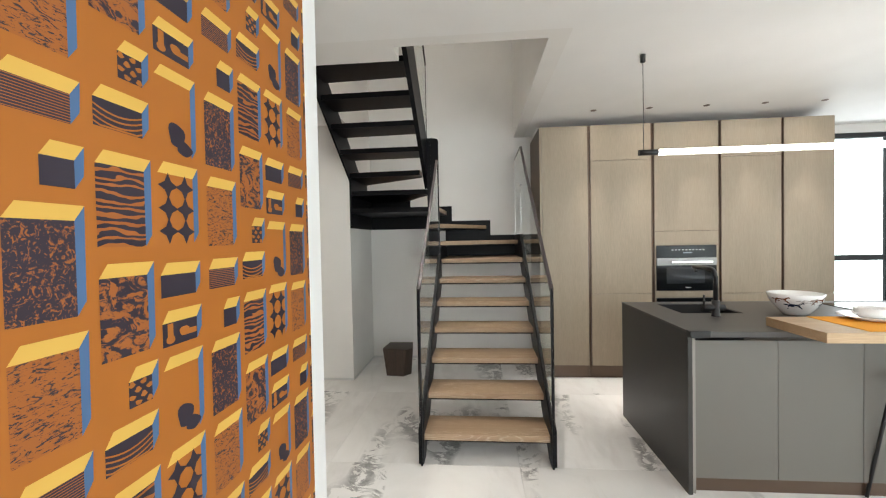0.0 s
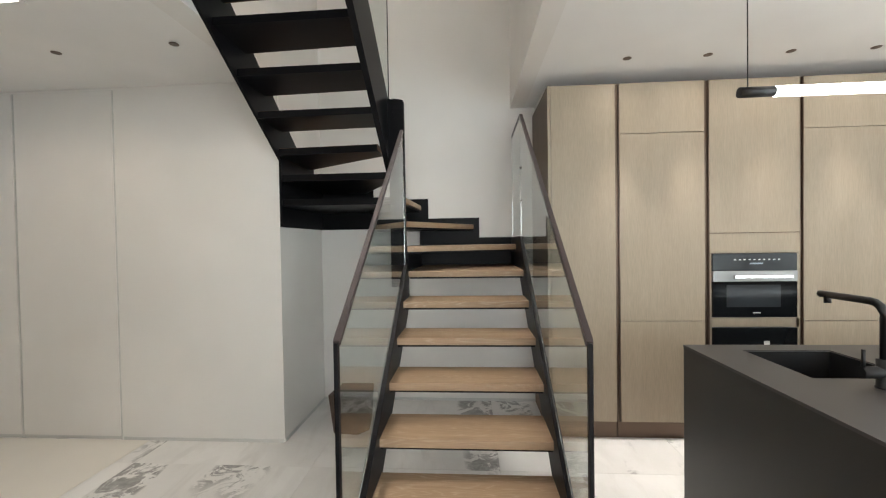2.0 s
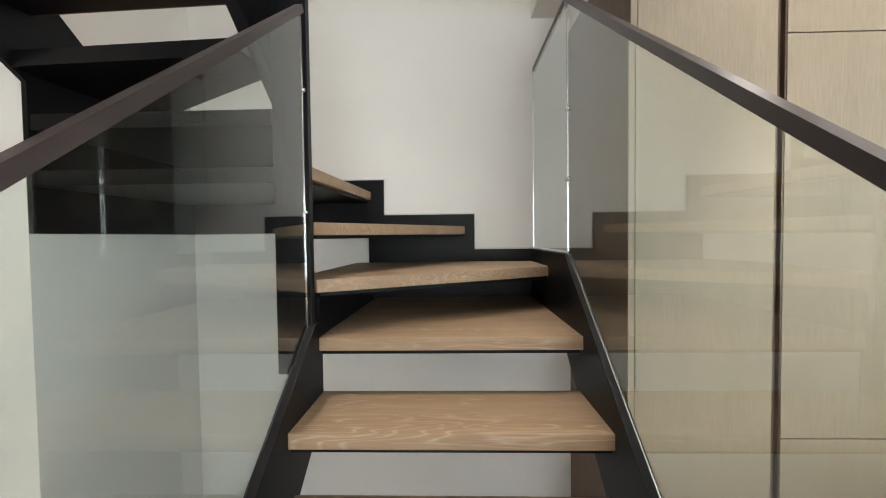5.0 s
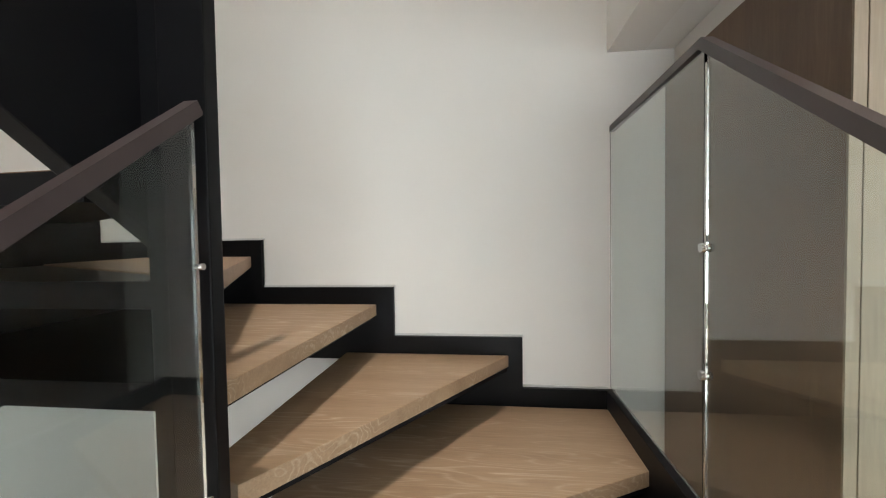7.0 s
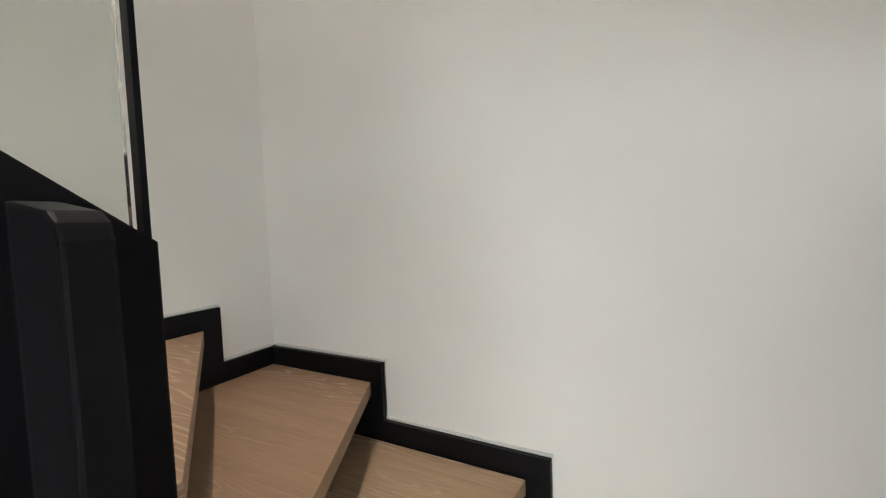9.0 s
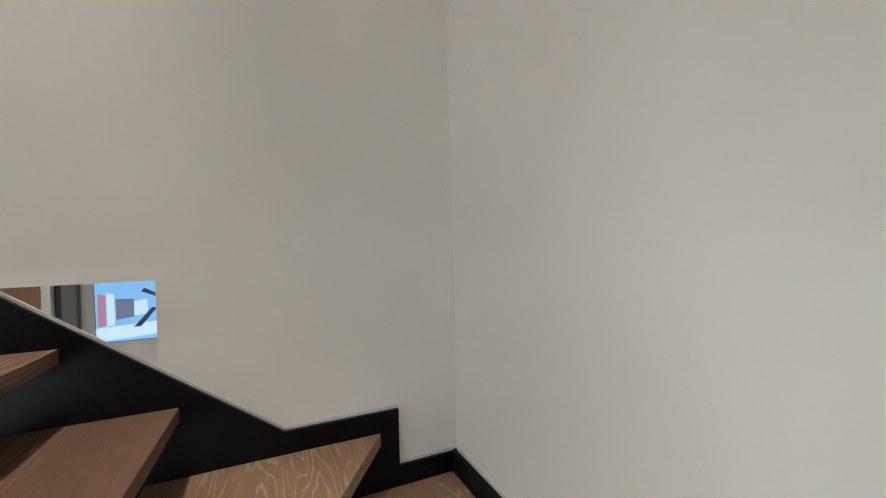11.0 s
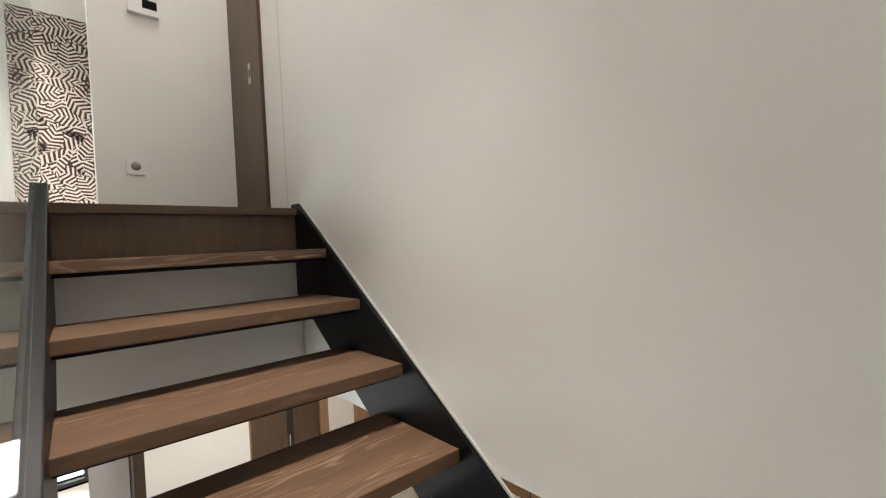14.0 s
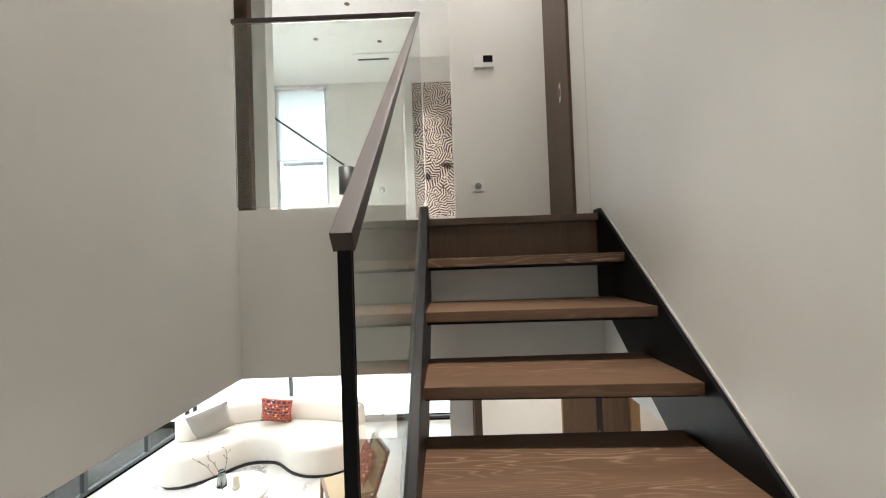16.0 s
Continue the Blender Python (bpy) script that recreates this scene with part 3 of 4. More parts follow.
def tall_unit(x0, x1, fronts, label):
    t = thing("tall_cabinet", label, "cabinet", "tall kitchen cabinets")
    part("body", box(x0, x1, YC + 0.022, YB - 0.002, 0.130, 2.514), M_CABSIDE, t)
    for z0, z1 in fronts:
        part("door", box(x0 + 0.001, x1 - 0.001, YC, YC + 0.0215, z0 + 0.002, z1 - 0.002, 0.0015), M_CAB, t, "pale oak veneer front")
    part("plinth", box(x0 - 0.012, x1 + 0.012, YC + 0.045, YC + 0.06, 0.0, 0.129), M_SLOT, t, "dark bronze plinth")
    return t


TALL = [(0.130, 0.847), (0.847, 2.161), (2.161, 2.514)]
tall_unit(*COLS[0], [(0.130, 2.514)], "tall oak cabinet with one full-height door")
tall_unit(*COLS[1], TALL, "tall oak cabinet with three stacked doors")
ovens = tall_unit(*COLS[2], [(1.456, 2.514), (1.316, 1.456), (0.804, 0.873), (0.130, 0.363)], "tall oak cabinet with two built-in ovens")
part("stile", box(1.691, 1.701, YC, YC + 0.0215, 0.3, 1.316), M_CAB, ovens)
part("stile", box(2.257, 2.280, YC, YC + 0.0215, 0.3, 1.316), M_CAB, ovens)
tall_unit(*COLS[3], TALL, "tall oak cabinet with three stacked doors")
tall_unit(*COLS[4], [(0.130, 0.847), (0.847, 2.514)], "tall oak end cabinet beside the window")
for xa, xb in ((1.057, 1.085), (1.659, 1.690), (2.281, 2.309), (2.848, 2.875)):
    ch = thing("grip_channel", "dark bronze vertical grip channel between the cabinets", "trim", "grip channels")
    part("channel_back", box(xa + 0.001, xb - 0.001, YC + 0.020, YC + 0.030, 0.130, 2.514), M_SLOT, ch)
    part("channel_edge", box(xa + 0.001, xa + 0.005, YC + 0.002, YC + 0.0195, 0.130, 2.514), M_SLOT, ch)
    part("channel_edge", box(xb - 0.005, xb - 0.001, YC + 0.002, YC + 0.0195, 0.130, 2.514), M_SLOT, ch)
side = thing("end_panel", "brown oak end panel of the tall cabinets", "panel")
part("panel", box(0.592, 0.612, YC + 0.004, YB - 0.003, 0.0, 2.514, 0.001), M_CABSIDE, side)
part("edge", box(0.592, 0.612, YC - 0.001, YC + 0.0035, 0.0, 2.514), M_CAB, side, "pale oak front edge")
setting("trim_cabinets", box(0.614, 3.32, YC + 0.30, YB - 0.003, 2.516, ZC - 0.001), M_WALL, "recessed shadow gap above the tall cabinets", "trim")


def oven(z0, z1, full):
    o = thing("oven", "built-in black glass oven with a steel handle", "oven", "built-in ovens")
    x0, x1 = 1.702, 2.256
    part("body", box(x0, x1, YC + 0.0, YC + 0.021, z0, z1), M_BLACK, o)
    h = z1 - z0
    if full:
        part("control_panel", box(x0 + 0.001, x1 - 0.001, YC - 0.012, YC, z1 - 0.118, z1 - 0.001, 0.001), M_OVENGLASS, o)
        part("door_glass", box(x0 + 0.001, x1 - 0.001, YC - 0.014, YC, z0 + 0.001, z1 - 0.194, 0.001), M_OVENGLASS, o)
        part("door_strip", box(x0 + 0.001, x1 - 0.001, YC - 0.016, YC, z1 - 0.192, z1 - 0.120, 0.001), material("satin_steel_strip", (0.30, 0.30, 0.295), 0.5, 0.8), o, "brushed steel strip")
        hd = part("handle", box(x0 + 0.12, x1 - 0.055, YC - 0.055, YC - 0.038, z1 - 0.172, z1 - 0.146, 0.004), M_INOX, o, "steel bar handle")
        for hx in (x0 + 0.14, x1 - 0.08):
            part("handle_foot", box(hx, hx + 0.015, YC - 0.040, YC - 0.016, z1 - 0.168, z1 - 0.150), M_INOX, hd)
        for i in range(10):
            part("symbol", box(x0 + 0.14 + i * 0.032, x0 + 0.154 + i * 0.032, YC - 0.0128, YC - 0.0121, z1 - 0.046, z1 - 0.038), M_TRIM, o)
        part("display", box(x0 + 0.245, x0 + 0.33, YC - 0.0128, YC - 0.0121, z1 - 0.074, z1 - 0.064), material("dim_display", (0.20, 0.24, 0.27), 0.3), o)
        part("viewing_window", box(x0 + 0.09, x1 - 0.11, YC - 0.0150, YC - 0.0141, z0 + 0.07, z1 - 0.215), material("grey_window_glass", (0.03, 0.034, 0.038), 0.08), o)
        part("badge", box(x0 + 0.265, x0 + 0.315, YC - 0.0152, YC - 0.0141, z0 + 0.027, z0 + 0.035), M_TRIM, o)
    else:
        part("door_glass", box(x0 + 0.001, x1 - 0.001, YC - 0.014, YC, z0 + 0.001, z1 - 0.001, 0.001), M_OVENGLASS, o)
        part("badge", box(x0 + 0.335, x0 + 0.372, YC - 0.0152, YC - 0.0141, z1 - 0.16, z1 - 0.09), M_TRIM, o)
    return o


oven(0.875, 1.314, True)
oven(0.365, 0.802, False)

# island
IX0, IX1, IY0, IY1, IZ = 1.085, 3.75, -0.245, 0.775, 0.897
isl = thing("kitchen_island", "dark grey kitchen island with taupe fronts", "kitchen island")
part("side_panel", box(IX0, IX0 + 0.022, IY0 + 0.02, IY1, 0.0, IZ - 0.0125), M_ISLSIDE, isl, "charcoal waterfall side panel")
part("body", box(IX0 + 0.0225, IX1, IY0 + 0.065, IY1 - 0.025, 0.10, IZ - 0.22), M_ISLSIDE, isl)
part("plinth", box(IX0 + 0.0455, IX1, IY0 + 0.066, IY1 - 0.08, 0.0, 0.078), M_SLOT, isl)
part("grip_channel", box(IX0 + 0.0225, IX1, IY0 + 0.10, IY0 + 0.12, IZ - 0.06, IZ - 0.0126), M_BLACK, isl)
part("end_stile", box(IX0 + 0.0225, IX0 + 0.045, IY0 + 0.035, IY0 + 0.10, 0.0, IZ - 0.035), M_STILE, isl, "light taupe edge of the side panel")
xd = IX0 + 0.048
for i in range(6):
    part("front", box(xd + 0.0015, xd + 0.4225, IY0 + 0.045, IY0 + 0.0645, 0.08, IZ - 0.060, 0.0015), M_TAUPE, isl, "taupe matt front")
    xd += 0.424
SX0, SX1, SY0, SY1 = 1.30, 1.685, 0.285, 0.675
top = thing("worktop", "thin dark grey stone worktop with a flush sink cutout", "worktop")
zt0 = IZ - 0.012
part("slab", joined(box(IX0 - 0.002, SX0, IY0, IY1, zt0, IZ), box(SX1, IX1 + 0.01, IY0, IY1, zt0, IZ), box(SX0, SX1, IY0, SY0, zt0, IZ), box(SX0, SX1, SY1, IY1, zt0, IZ)), M_WORKTOP, top)
part("front_lip", box(IX0 - 0.003, IX1, IY0 - 0.012, IY0 + 0.003, IZ - 0.030, IZ + 0.001, 0.004), M_WORKTOP, top)
part("corner_cap", box(IX0 - 0.006, IX0 + 0.10, IY0 - 0.016, IY0 + 0.03, IZ - 0.034, IZ + 0.004, 0.007, 3), M_BLACK, top, "black corner cover")
sink = thing("sink", "black undermount kitchen sink", "sink")
part("bowl", joined(box(SX0, SX0 + 0.008, SY0, SY1, IZ - 0.2, IZ - 0.004), box(SX1 - 0.008, SX1, SY0, SY1, IZ - 0.2, IZ - 0.004), box(SX0 + 0.008, SX1 - 0.008, SY0, SY0 + 0.008, IZ - 0.2, IZ - 0.004),
                    box(SX0 + 0.008, SX1 - 0.008, SY1 - 0.008, SY1, IZ - 0.2, IZ - 0.004), box(SX0, SX1, SY0, SY1, IZ - 0.21, IZ - 0.2)), M_BLACK, sink)
part("drain", lathe([(0.0, IZ - 0.1995), (0.045, IZ - 0.1995), (0.045, IZ - 0.196), (0.0, IZ - 0.196)], 24, 1.49, 0.48), M_INOX, sink)
tap = thing("kitchen_tap", "matt black kitchen tap with a square spout", "tap")
TX, TY = 1.455, 0.185
part("base", lathe([(0.026, IZ), (0.026, IZ + 0.006), (0.023, IZ + 0.008), (0.023, IZ + 0.10), (0.0, IZ + 0.101)], 24, TX, TY), M_BLACK, tap)
arc = [(TX, TY, IZ + 0.09), (TX, TY, IZ + 0.245)] + [(TX, TY + 0.05 - 0.05 * math.cos(a), IZ + 0.245 + 0.05 * math.sin(a)) for a in (0.4, 0.8, 1.2, 1.57)] + [(TX, TY + 0.26, IZ + 0.295)]
part("spout", tube(arc, 0.0135, 14), M_BLACK, tap)
part("nozzle", tube([(TX, TY + 0.225, IZ + 0.292), (TX, TY + 0.225, IZ + 0.262)], 0.012, 12), M_BLACK, tap)
part("mixer_body", tube([(TX + 0.05, TY, IZ + 0.055), (TX - 0.08, TY, IZ + 0.055)], 0.021, 16), M_BLACK, tap)
part("lever", tube([(TX - 0.07, TY, IZ + 0.06), (TX - 0.07, TY, IZ + 0.135)], 0.006, 10), M_BLACK, tap)
hob = thing("induction_hob", "black glass induction hob flush in the worktop", "hob")
part("glass", box(2.42, 3.15, 0.12, 0.66, IZ + 0.0005, IZ + 0.005, 0.001), M_OVENGLASS, hob)
bar = thing("breakfast_bar", "thick oak bar board laid on the island", "table")
part("board", box(1.56, IX1 + 0.3, -0.50, -0.105, IZ + 0.0015, IZ + 0.05, 0.002), M_BOARD, bar)
part("support", box(IX1 + 0.2, IX1 + 0.25, -0.48, -0.40, 0, IZ + 0.001), M_BLACK, bar)
mat = thing("place_mat", "bright orange-yellow felt place mat", "place mat")
part("felt", box(1.765, 2.25, -0.475, -0.115, IZ + 0.0505, IZ + 0.0535, 0.001), paint("yellow_felt", (0.80, 0.33, 0.015), 0.9, 0.06), mat)
M_CHINA = material("white_porcelain", (0.85, 0.84, 0.82), 0.15)
plate = thing("plate", "white porcelain dinner plate on the yellow mat", "plate")
ZP = IZ + 0.054
part("dish", lathe([(0.0, ZP), (0.085, ZP), (0.09, ZP + 0.004), (0.14, ZP + 0.020), (0.139, ZP + 0.023), (0.088, ZP + 0.009), (0.0, ZP + 0.007)], 40, 2.02, -0.20), M_CHINA, plate)
cup = thing("cup", "wide white porcelain cup with two small handles", "cup")
part("bowl", lathe([(0.0, ZP + 0.010), (0.05, ZP + 0.010), (0.066, ZP + 0.022), (0.072, ZP + 0.062), (0.068, ZP + 0.062), (0.060, ZP + 0.024), (0.0, ZP + 0.016)], 36, 2.02, -0.20), M_CHINA, cup)
part("handle", tube([(2.02 - 0.068, -0.20, ZP + 0.058), (2.02 - 0.090, -0.20, ZP + 0.062), (2.02 - 0.098, -0.20, ZP + 0.045), (2.02 - 0.086, -0.20, ZP + 0.032), (2.02 - 0.066, -0.20, ZP + 0.034)], 0.005, 8), M_CHINA, cup)
part("handle", tube([(2.02 + 0.068, -0.20, ZP + 0.058), (2.02 + 0.090, -0.20, ZP + 0.062), (2.02 + 0.098, -0.20, ZP + 0.045), (2.02 + 0.086, -0.20, ZP + 0.032), (2.02 + 0.066, -0.20, ZP + 0.034)], 0.005, 8), M_CHINA, cup)
bowl = thing("bowl", "large white bowl painted with brown and blue running shapes", "bowl")
BX, BY = 1.965, 0.24
prof = [(0.0, IZ), (0.060, IZ), (0.070, IZ + 0.010), (0.108, IZ + 0.052), (0.135, IZ + 0.098), (0.145, IZ + 0.135)]
part("body", lathe(prof + [(0.140, IZ + 0.137), (0.128, IZ + 0.098), (0.100, IZ + 0.055), (0.0, IZ + 0.012)], 48, BX, BY), M_CHINA, bowl)
inks = [material("brown_glaze", (0.20, 0.085, 0.045), 0.2), material("blue_black_glaze", (0.02, 0.03, 0.06), 0.2), material("grey_glaze", (0.5, 0.48, 0.46), 0.2)]


def running_mark(angle, z, s, mat_of):
    """A small painted shape on the bowl: a long body, four strokes and a raised front."""
    bm = bmesh.new()

    def on(u, v):
        zz = z + v * s
        rr = np.interp(zz, [p[1] for p in prof[1:]], [p[0] for p in prof[1:]]) + 0.0012
        a = angle + u * s / 0.13
        return (BX + rr * math.cos(a), BY + rr * math.sin(a), zz)
    for pts in ([(-0.45, 0.0), (-0.2, -0.12), (0.2, -0.10), (0.4, 0.0), (0.42, 0.16), (0.1, 0.12), (-0.3, 0.16)], [(0.36, 0.05), (0.52, 0.18), (0.68, 0.16), (0.60, 0.30), (0.34, 0.20)],
                [(-0.42, 0.0), (-0.30, -0.02), (-0.52, -0.34), (-0.58, -0.32)], [(0.25, -0.06), (0.38, 0.0), (0.62, -0.22), (0.58, -0.27)], [(-0.42, 0.12), (-0.45, 0.02), (-0.75, 0.02), (-0.72, 0.10)]):
        bm.faces.new([bm.verts.new(on(u, v)) for u, v in pts])
    bmesh.ops.recalc_face_normals(bm, faces=bm.faces)
    part("painted_mark", bm, mat_of, bowl)


for i, (a, dz, k) in enumerate(((-2.75, 0.10, 0), (-2.25, 0.068, 1), (-1.75, 0.095, 2), (-1.25, 0.10, 0), (-0.75, 0.07, 1), (0.2, 0.1, 0), (1.4, 0.09, 1))):
    running_mark(a, IZ + dz, 0.075, inks[k])
glass_v = thing("wine_glass", "small stemmed drinking glass on the bar", "glass")
part("stem_and_bowl", lathe([(0.0, ZP), (0.032, ZP), (0.032, ZP + 0.003), (0.005, ZP + 0.008), (0.005, ZP + 0.075), (0.028, ZP + 0.10), (0.036, ZP + 0.15), (0.034, ZP + 0.15), (0.026, ZP + 0.104), (0.0, ZP + 0.084)], 28, 2.30, -0.17), M_GLASS, glass_v)

stool = thing("bar_stool", "slim black steel bar stool at the island", "stool")
for dx, dy in ((-0.17, -0.17), (0.17, -0.17), (0.17, 0.17), (-0.17, 0.17)):
    part("leg", tube([(2.20 + dx * 1.15, -0.385 + dy * 1.15, 0.0), (2.20 + dx * 0.75, -0.385 + dy * 0.75, 0.66)], 0.009, 10), M_BLACK, stool)
part("footrest", tube([(2.20 + 0.175 * math.cos(a), -0.385 + 0.175 * math.sin(a), 0.22) for a in [math.pi / 4 + i * math.pi / 12 for i in range(25)]], 0.008, 8), M_BLACK, stool)
part("seat", lathe([(0.0, 0.655), (0.17, 0.655), (0.18, 0.67), (0.175, 0.69), (0.0, 0.695)], 32, 2.20, -0.385), M_BLACK, stool)

# pendant
pend = thing("pendant_lamp", "long glowing tube pendant lamp hung on a thin black cable", "lamp")
PX, PY, PZ = 1.045, 0.26, 1.955
part("ceiling_mount", lathe([(0.0, ZC - 0.05), (0.016, ZC - 0.05), (0.016, ZC - 0.002), (0.0, ZC - 0.002)], 16, PX + 0.01, PY), M_BLACK, pend)
part("cable", tube([(PX + 0.01, PY, PZ), (PX + 0.01, PY, ZC - 0.05)], 0.0022, 6), M_BLACK, pend)
part("end_cap", tube([(PX - 0.02, PY, PZ), (PX + 0.10, PY, PZ)], 0.019, 16), M_BLACK, pend, "black end cap")
part("diffuser", tube([(PX + 0.10, PY, PZ), (PX + 2.1, PY, PZ)], 0.019, 16), M_LED, pend, "glowing white tube")
part("end_cap", tube([(PX + 2.1, PY, PZ), (PX + 2.22, PY, PZ)], 0.019, 16), M_BLACK, pend, "black end cap")
part("cable", tube([(PX + 2.16, PY, PZ), (PX + 2.16, PY, ZC - 0.002)], 0.0022, 6), M_BLACK, pend)


# ceiling fixtures
def downlight(x, y, z):
    d = thing("downlight", "tiny recessed ceiling downlight with a dark rim", "downlight", "ceiling downlights")
    part("rim", lathe([(0.020, z - 0.003), (0.026, z - 0.003), (0.026, z - 0.0005), (0.020, z - 0.0005)], 20, x, y), M_SLOT, d)
    part("lens", lathe([(0.0, z - 0.0025), (0.0195, z - 0.0025), (0.0195, z - 0.0008), (0.0, z - 0.0008)], 20, x, y), M_LAMP, d)


for x, y in SPOTS_K + SPOTS_L + SPOTS_S:
    downlight(x, y, ZC)
for x, y in SPOTS_U:
    downlight(x, y, ZT)
panel_l = thing("ceiling_light", "bright square recessed ceiling light panel", "light")
part("frame", joined(box(-2.62, -2.60, -0.20, 0.50, ZC - 0.006, ZC - 0.0005), box(-2.06, -2.04, -0.20, 0.50, ZC - 0.006, ZC - 0.0005), box(-2.60, -2.06, -0.20, -0.18, ZC - 0.006, ZC - 0.0005), box(-2.60, -2.06, 0.48, 0.50, ZC - 0.006, ZC - 0.0005)), M_WHITE, panel_l)
part("diffuser", box(-2.60, -2.06, -0.18, 0.48, ZC - 0.005, ZC - 0.0008), glow("panel_diffuser", (1.0, 0.93, 0.82), 6.0), panel_l)

# faceted wooden block in the niche
blk = thing("side_stool", "dark carved wooden block stool on the marble floor", "stool")


def faceted(cx, cy):
    bm = bmesh.new()
    low = [(-0.11, -0.13), (0.07, -0.15), (0.14, -0.06), (0.11, 0.13), (-0.12, 0.12)]
    high = [(-0.15, -0.12), (0.11, -0.17), (0.17, -0.10), (0.13, 0.15), (-0.13, 0.15)]
    vl = [bm.verts.new((cx + x, cy + y, 0.0)) for x, y in low]
    vh = [bm.verts.new((cx + x, cy + y, 0.285)) for x, y in high]
    bm.faces.new(vl[::-1])
    bm.faces.new(vh)
    for i in range(5):
        j = (i + 1) % 5
        bm.faces.new((vl[i], vl[j], vh[j], vh[i]))
    bmesh.ops.bevel(bm, geom=bm.edges[:], offset=0.006, segments=2, affect="EDGES", profile=0.7)
    return bm


part("block", faceted(-0.90, 1.78), oak("dark_carved_wood", (0.035, 0.022, 0.016), (0.075, 0.048, 0.034), (0.10, 0.07, 0.05), 2), blk)

# ---- windows and daylight ----
tagged(part("backdrop", joined(box(-4, 9, YS - 3.1, YS - 3, -1, 6), box(XE + 3, XE + 3.1, -9, 6, -1, 6), box(1, 9, YB + 3, YB + 3.1, -1, 6)), M_DAY), "bright overcast daylight outside the windows", "backdrop", "", "structure")


def window(name, horizontal, fixed, u0, u1, z0, z1, posts, bars, label, M_FRAME=M_FRAME):
    """A dark-framed window in a wall at fixed; u runs along the wall."""
    w = tagged(new(name), label, "window", "", "structure")
    t = 0.05

    def bit(a, b, c, d):
        return box(a, b, fixed - 0.035, fixed + 0.035, c, d, 0.003) if horizontal else box(fixed - 0.035, fixed + 0.035, a, b, c, d, 0.003)
    part("frame", joined(bit(u0, u0 + t, z0, z1), bit(u1 - t, u1, z0, z1), bit(u0 + t, u1 - t, z0, z0 + t), bit(u0 + t, u1 - t, z1 - t, z1)), M_FRAME, w)
    edges = [u0 + t] + list(posts) + [u1 - t]
    for p in posts:
        part("mullion", bit(p - 0.03, p + 0.03, z0 + t, z1 - t), M_FRAME, w)
    for zb in bars:
        for a, b in zip(edges, edges[1:]):
            part("transom", bit(a + 0.03, b - 0.03, zb - 0.03, zb + 0.03), M_FRAME, w)
    for a, b in zip(edges, edges[1:]):
        g = part("pane", box(a, b, fixed - 0.004, fixed + 0.004, z0 + t, z1 - t) if horizontal else box(fixed - 0.004, fixed + 0.004, a, b, z0 + t, z1 - t), M_GLASS, w)
        g.visible_shadow = False
    return w


window("window_1", True, YS - 0.06, -0.62, XE, 0.02, 2.5, [0.75, 2.55], [], "tall living room window with dark frames")
window("window_2", False, XE + 0.06, YS + 0.02, 0.4, 0.02, 2.55, [-4.9, -3.7, -2.5, -1.3], [0.42], "long side window with dark frames and a low rail")
window("window_3", True, YB + 0.06, 3.5, XE, 0.10, 2.5, [], [1.13], "bright kitchen window with a dark cross bar")
setting("sill", joined(box(3.5, XE, YB, YB + 0.15, 0, 0.10)), M_WALL, "wall under the kitchen window", "wall")

# ---- living room ----
M_BOUCLE = material("cream_boucle", (0.80, 0.765, 0.70), 0.95)


def boucle():
    n, l, b = nodes_of(M_BOUCLE)
    f = noise_at(M_BOUCLE, coords(M_BOUCLE), 160, 4, 0.7)
    l.new(ramp(M_BOUCLE, f, [(0.3, (0.70, 0.66, 0.59)), (0.7, (0.86, 0.825, 0.77))]), b.inputs["Base Color"])
    bump(M_BOUCLE, f, 0.5, 0.006)


boucle()


def smooth_loop(pts, per=6):
    out = []
    n = len(pts)
    for i in range(n):
        p0, p1, p2, p3 = (Vector(pts[(i + k - 1) % n]) for k in range(4))
        for s in range(per):
            t = s / per
            out.append(tuple(0.5 * ((2 * p1) + (p2 - p0) * t + (2 * p0 - 5 * p1 + 4 * p2 - p3) * t * t + (3 * p1 - p0 - 3 * p2 + p3) * t ** 3)))
    return out


def cushion_body(loop, z0, z1, r):
    """A soft slab on a plan outline, with rounded upper edge."""
    bm = bmesh.new()
    n = len(loop)
    area = sum(loop[i][0] * loop[(i + 1) % n][1] - loop[(i + 1) % n][0] * loop[i][1] for i in range(n))
    side = 1 if area > 0 else -1
    normal = []
    for i in range(n):
        d = Vector(loop[(i + 1) % n]) - Vector(loop[i - 1])
        normal.append(Vector((-d.y, d.x)).normalized() * side)
    steps = [(0.02, z0), (0.0, z0 + 0.03)] + [(r * (1 - math.cos(a)), z1 - r + r * math.sin(a)) for a in (0.0, 0.35, 0.7, 1.05, 1.4, 1.57)]
    rings = [[bm.verts.new((loop[i][0] + normal[i].x * d, loop[i][1] + normal[i].y * d, z)) for i in range(n)] for d, z in steps]
    for a, c in zip(rings, rings[1:]):
        for i in range(n):
            bm.faces.new((a[i], a[(i + 1) % n], c[(i + 1) % n], c[i]))
    caps = [bm.faces.new(rings[0]), bm.faces.new(rings[-1])]
    bmesh.ops.recalc_face_normals(bm, faces=bm.faces)
    for fc in bm.faces:
        fc.smooth = len(fc.verts) == 4
    bmesh.ops.triangulate(bm, faces=caps, quad_method="BEAUTY", ngon_method="EAR_CLIP")
    return bm


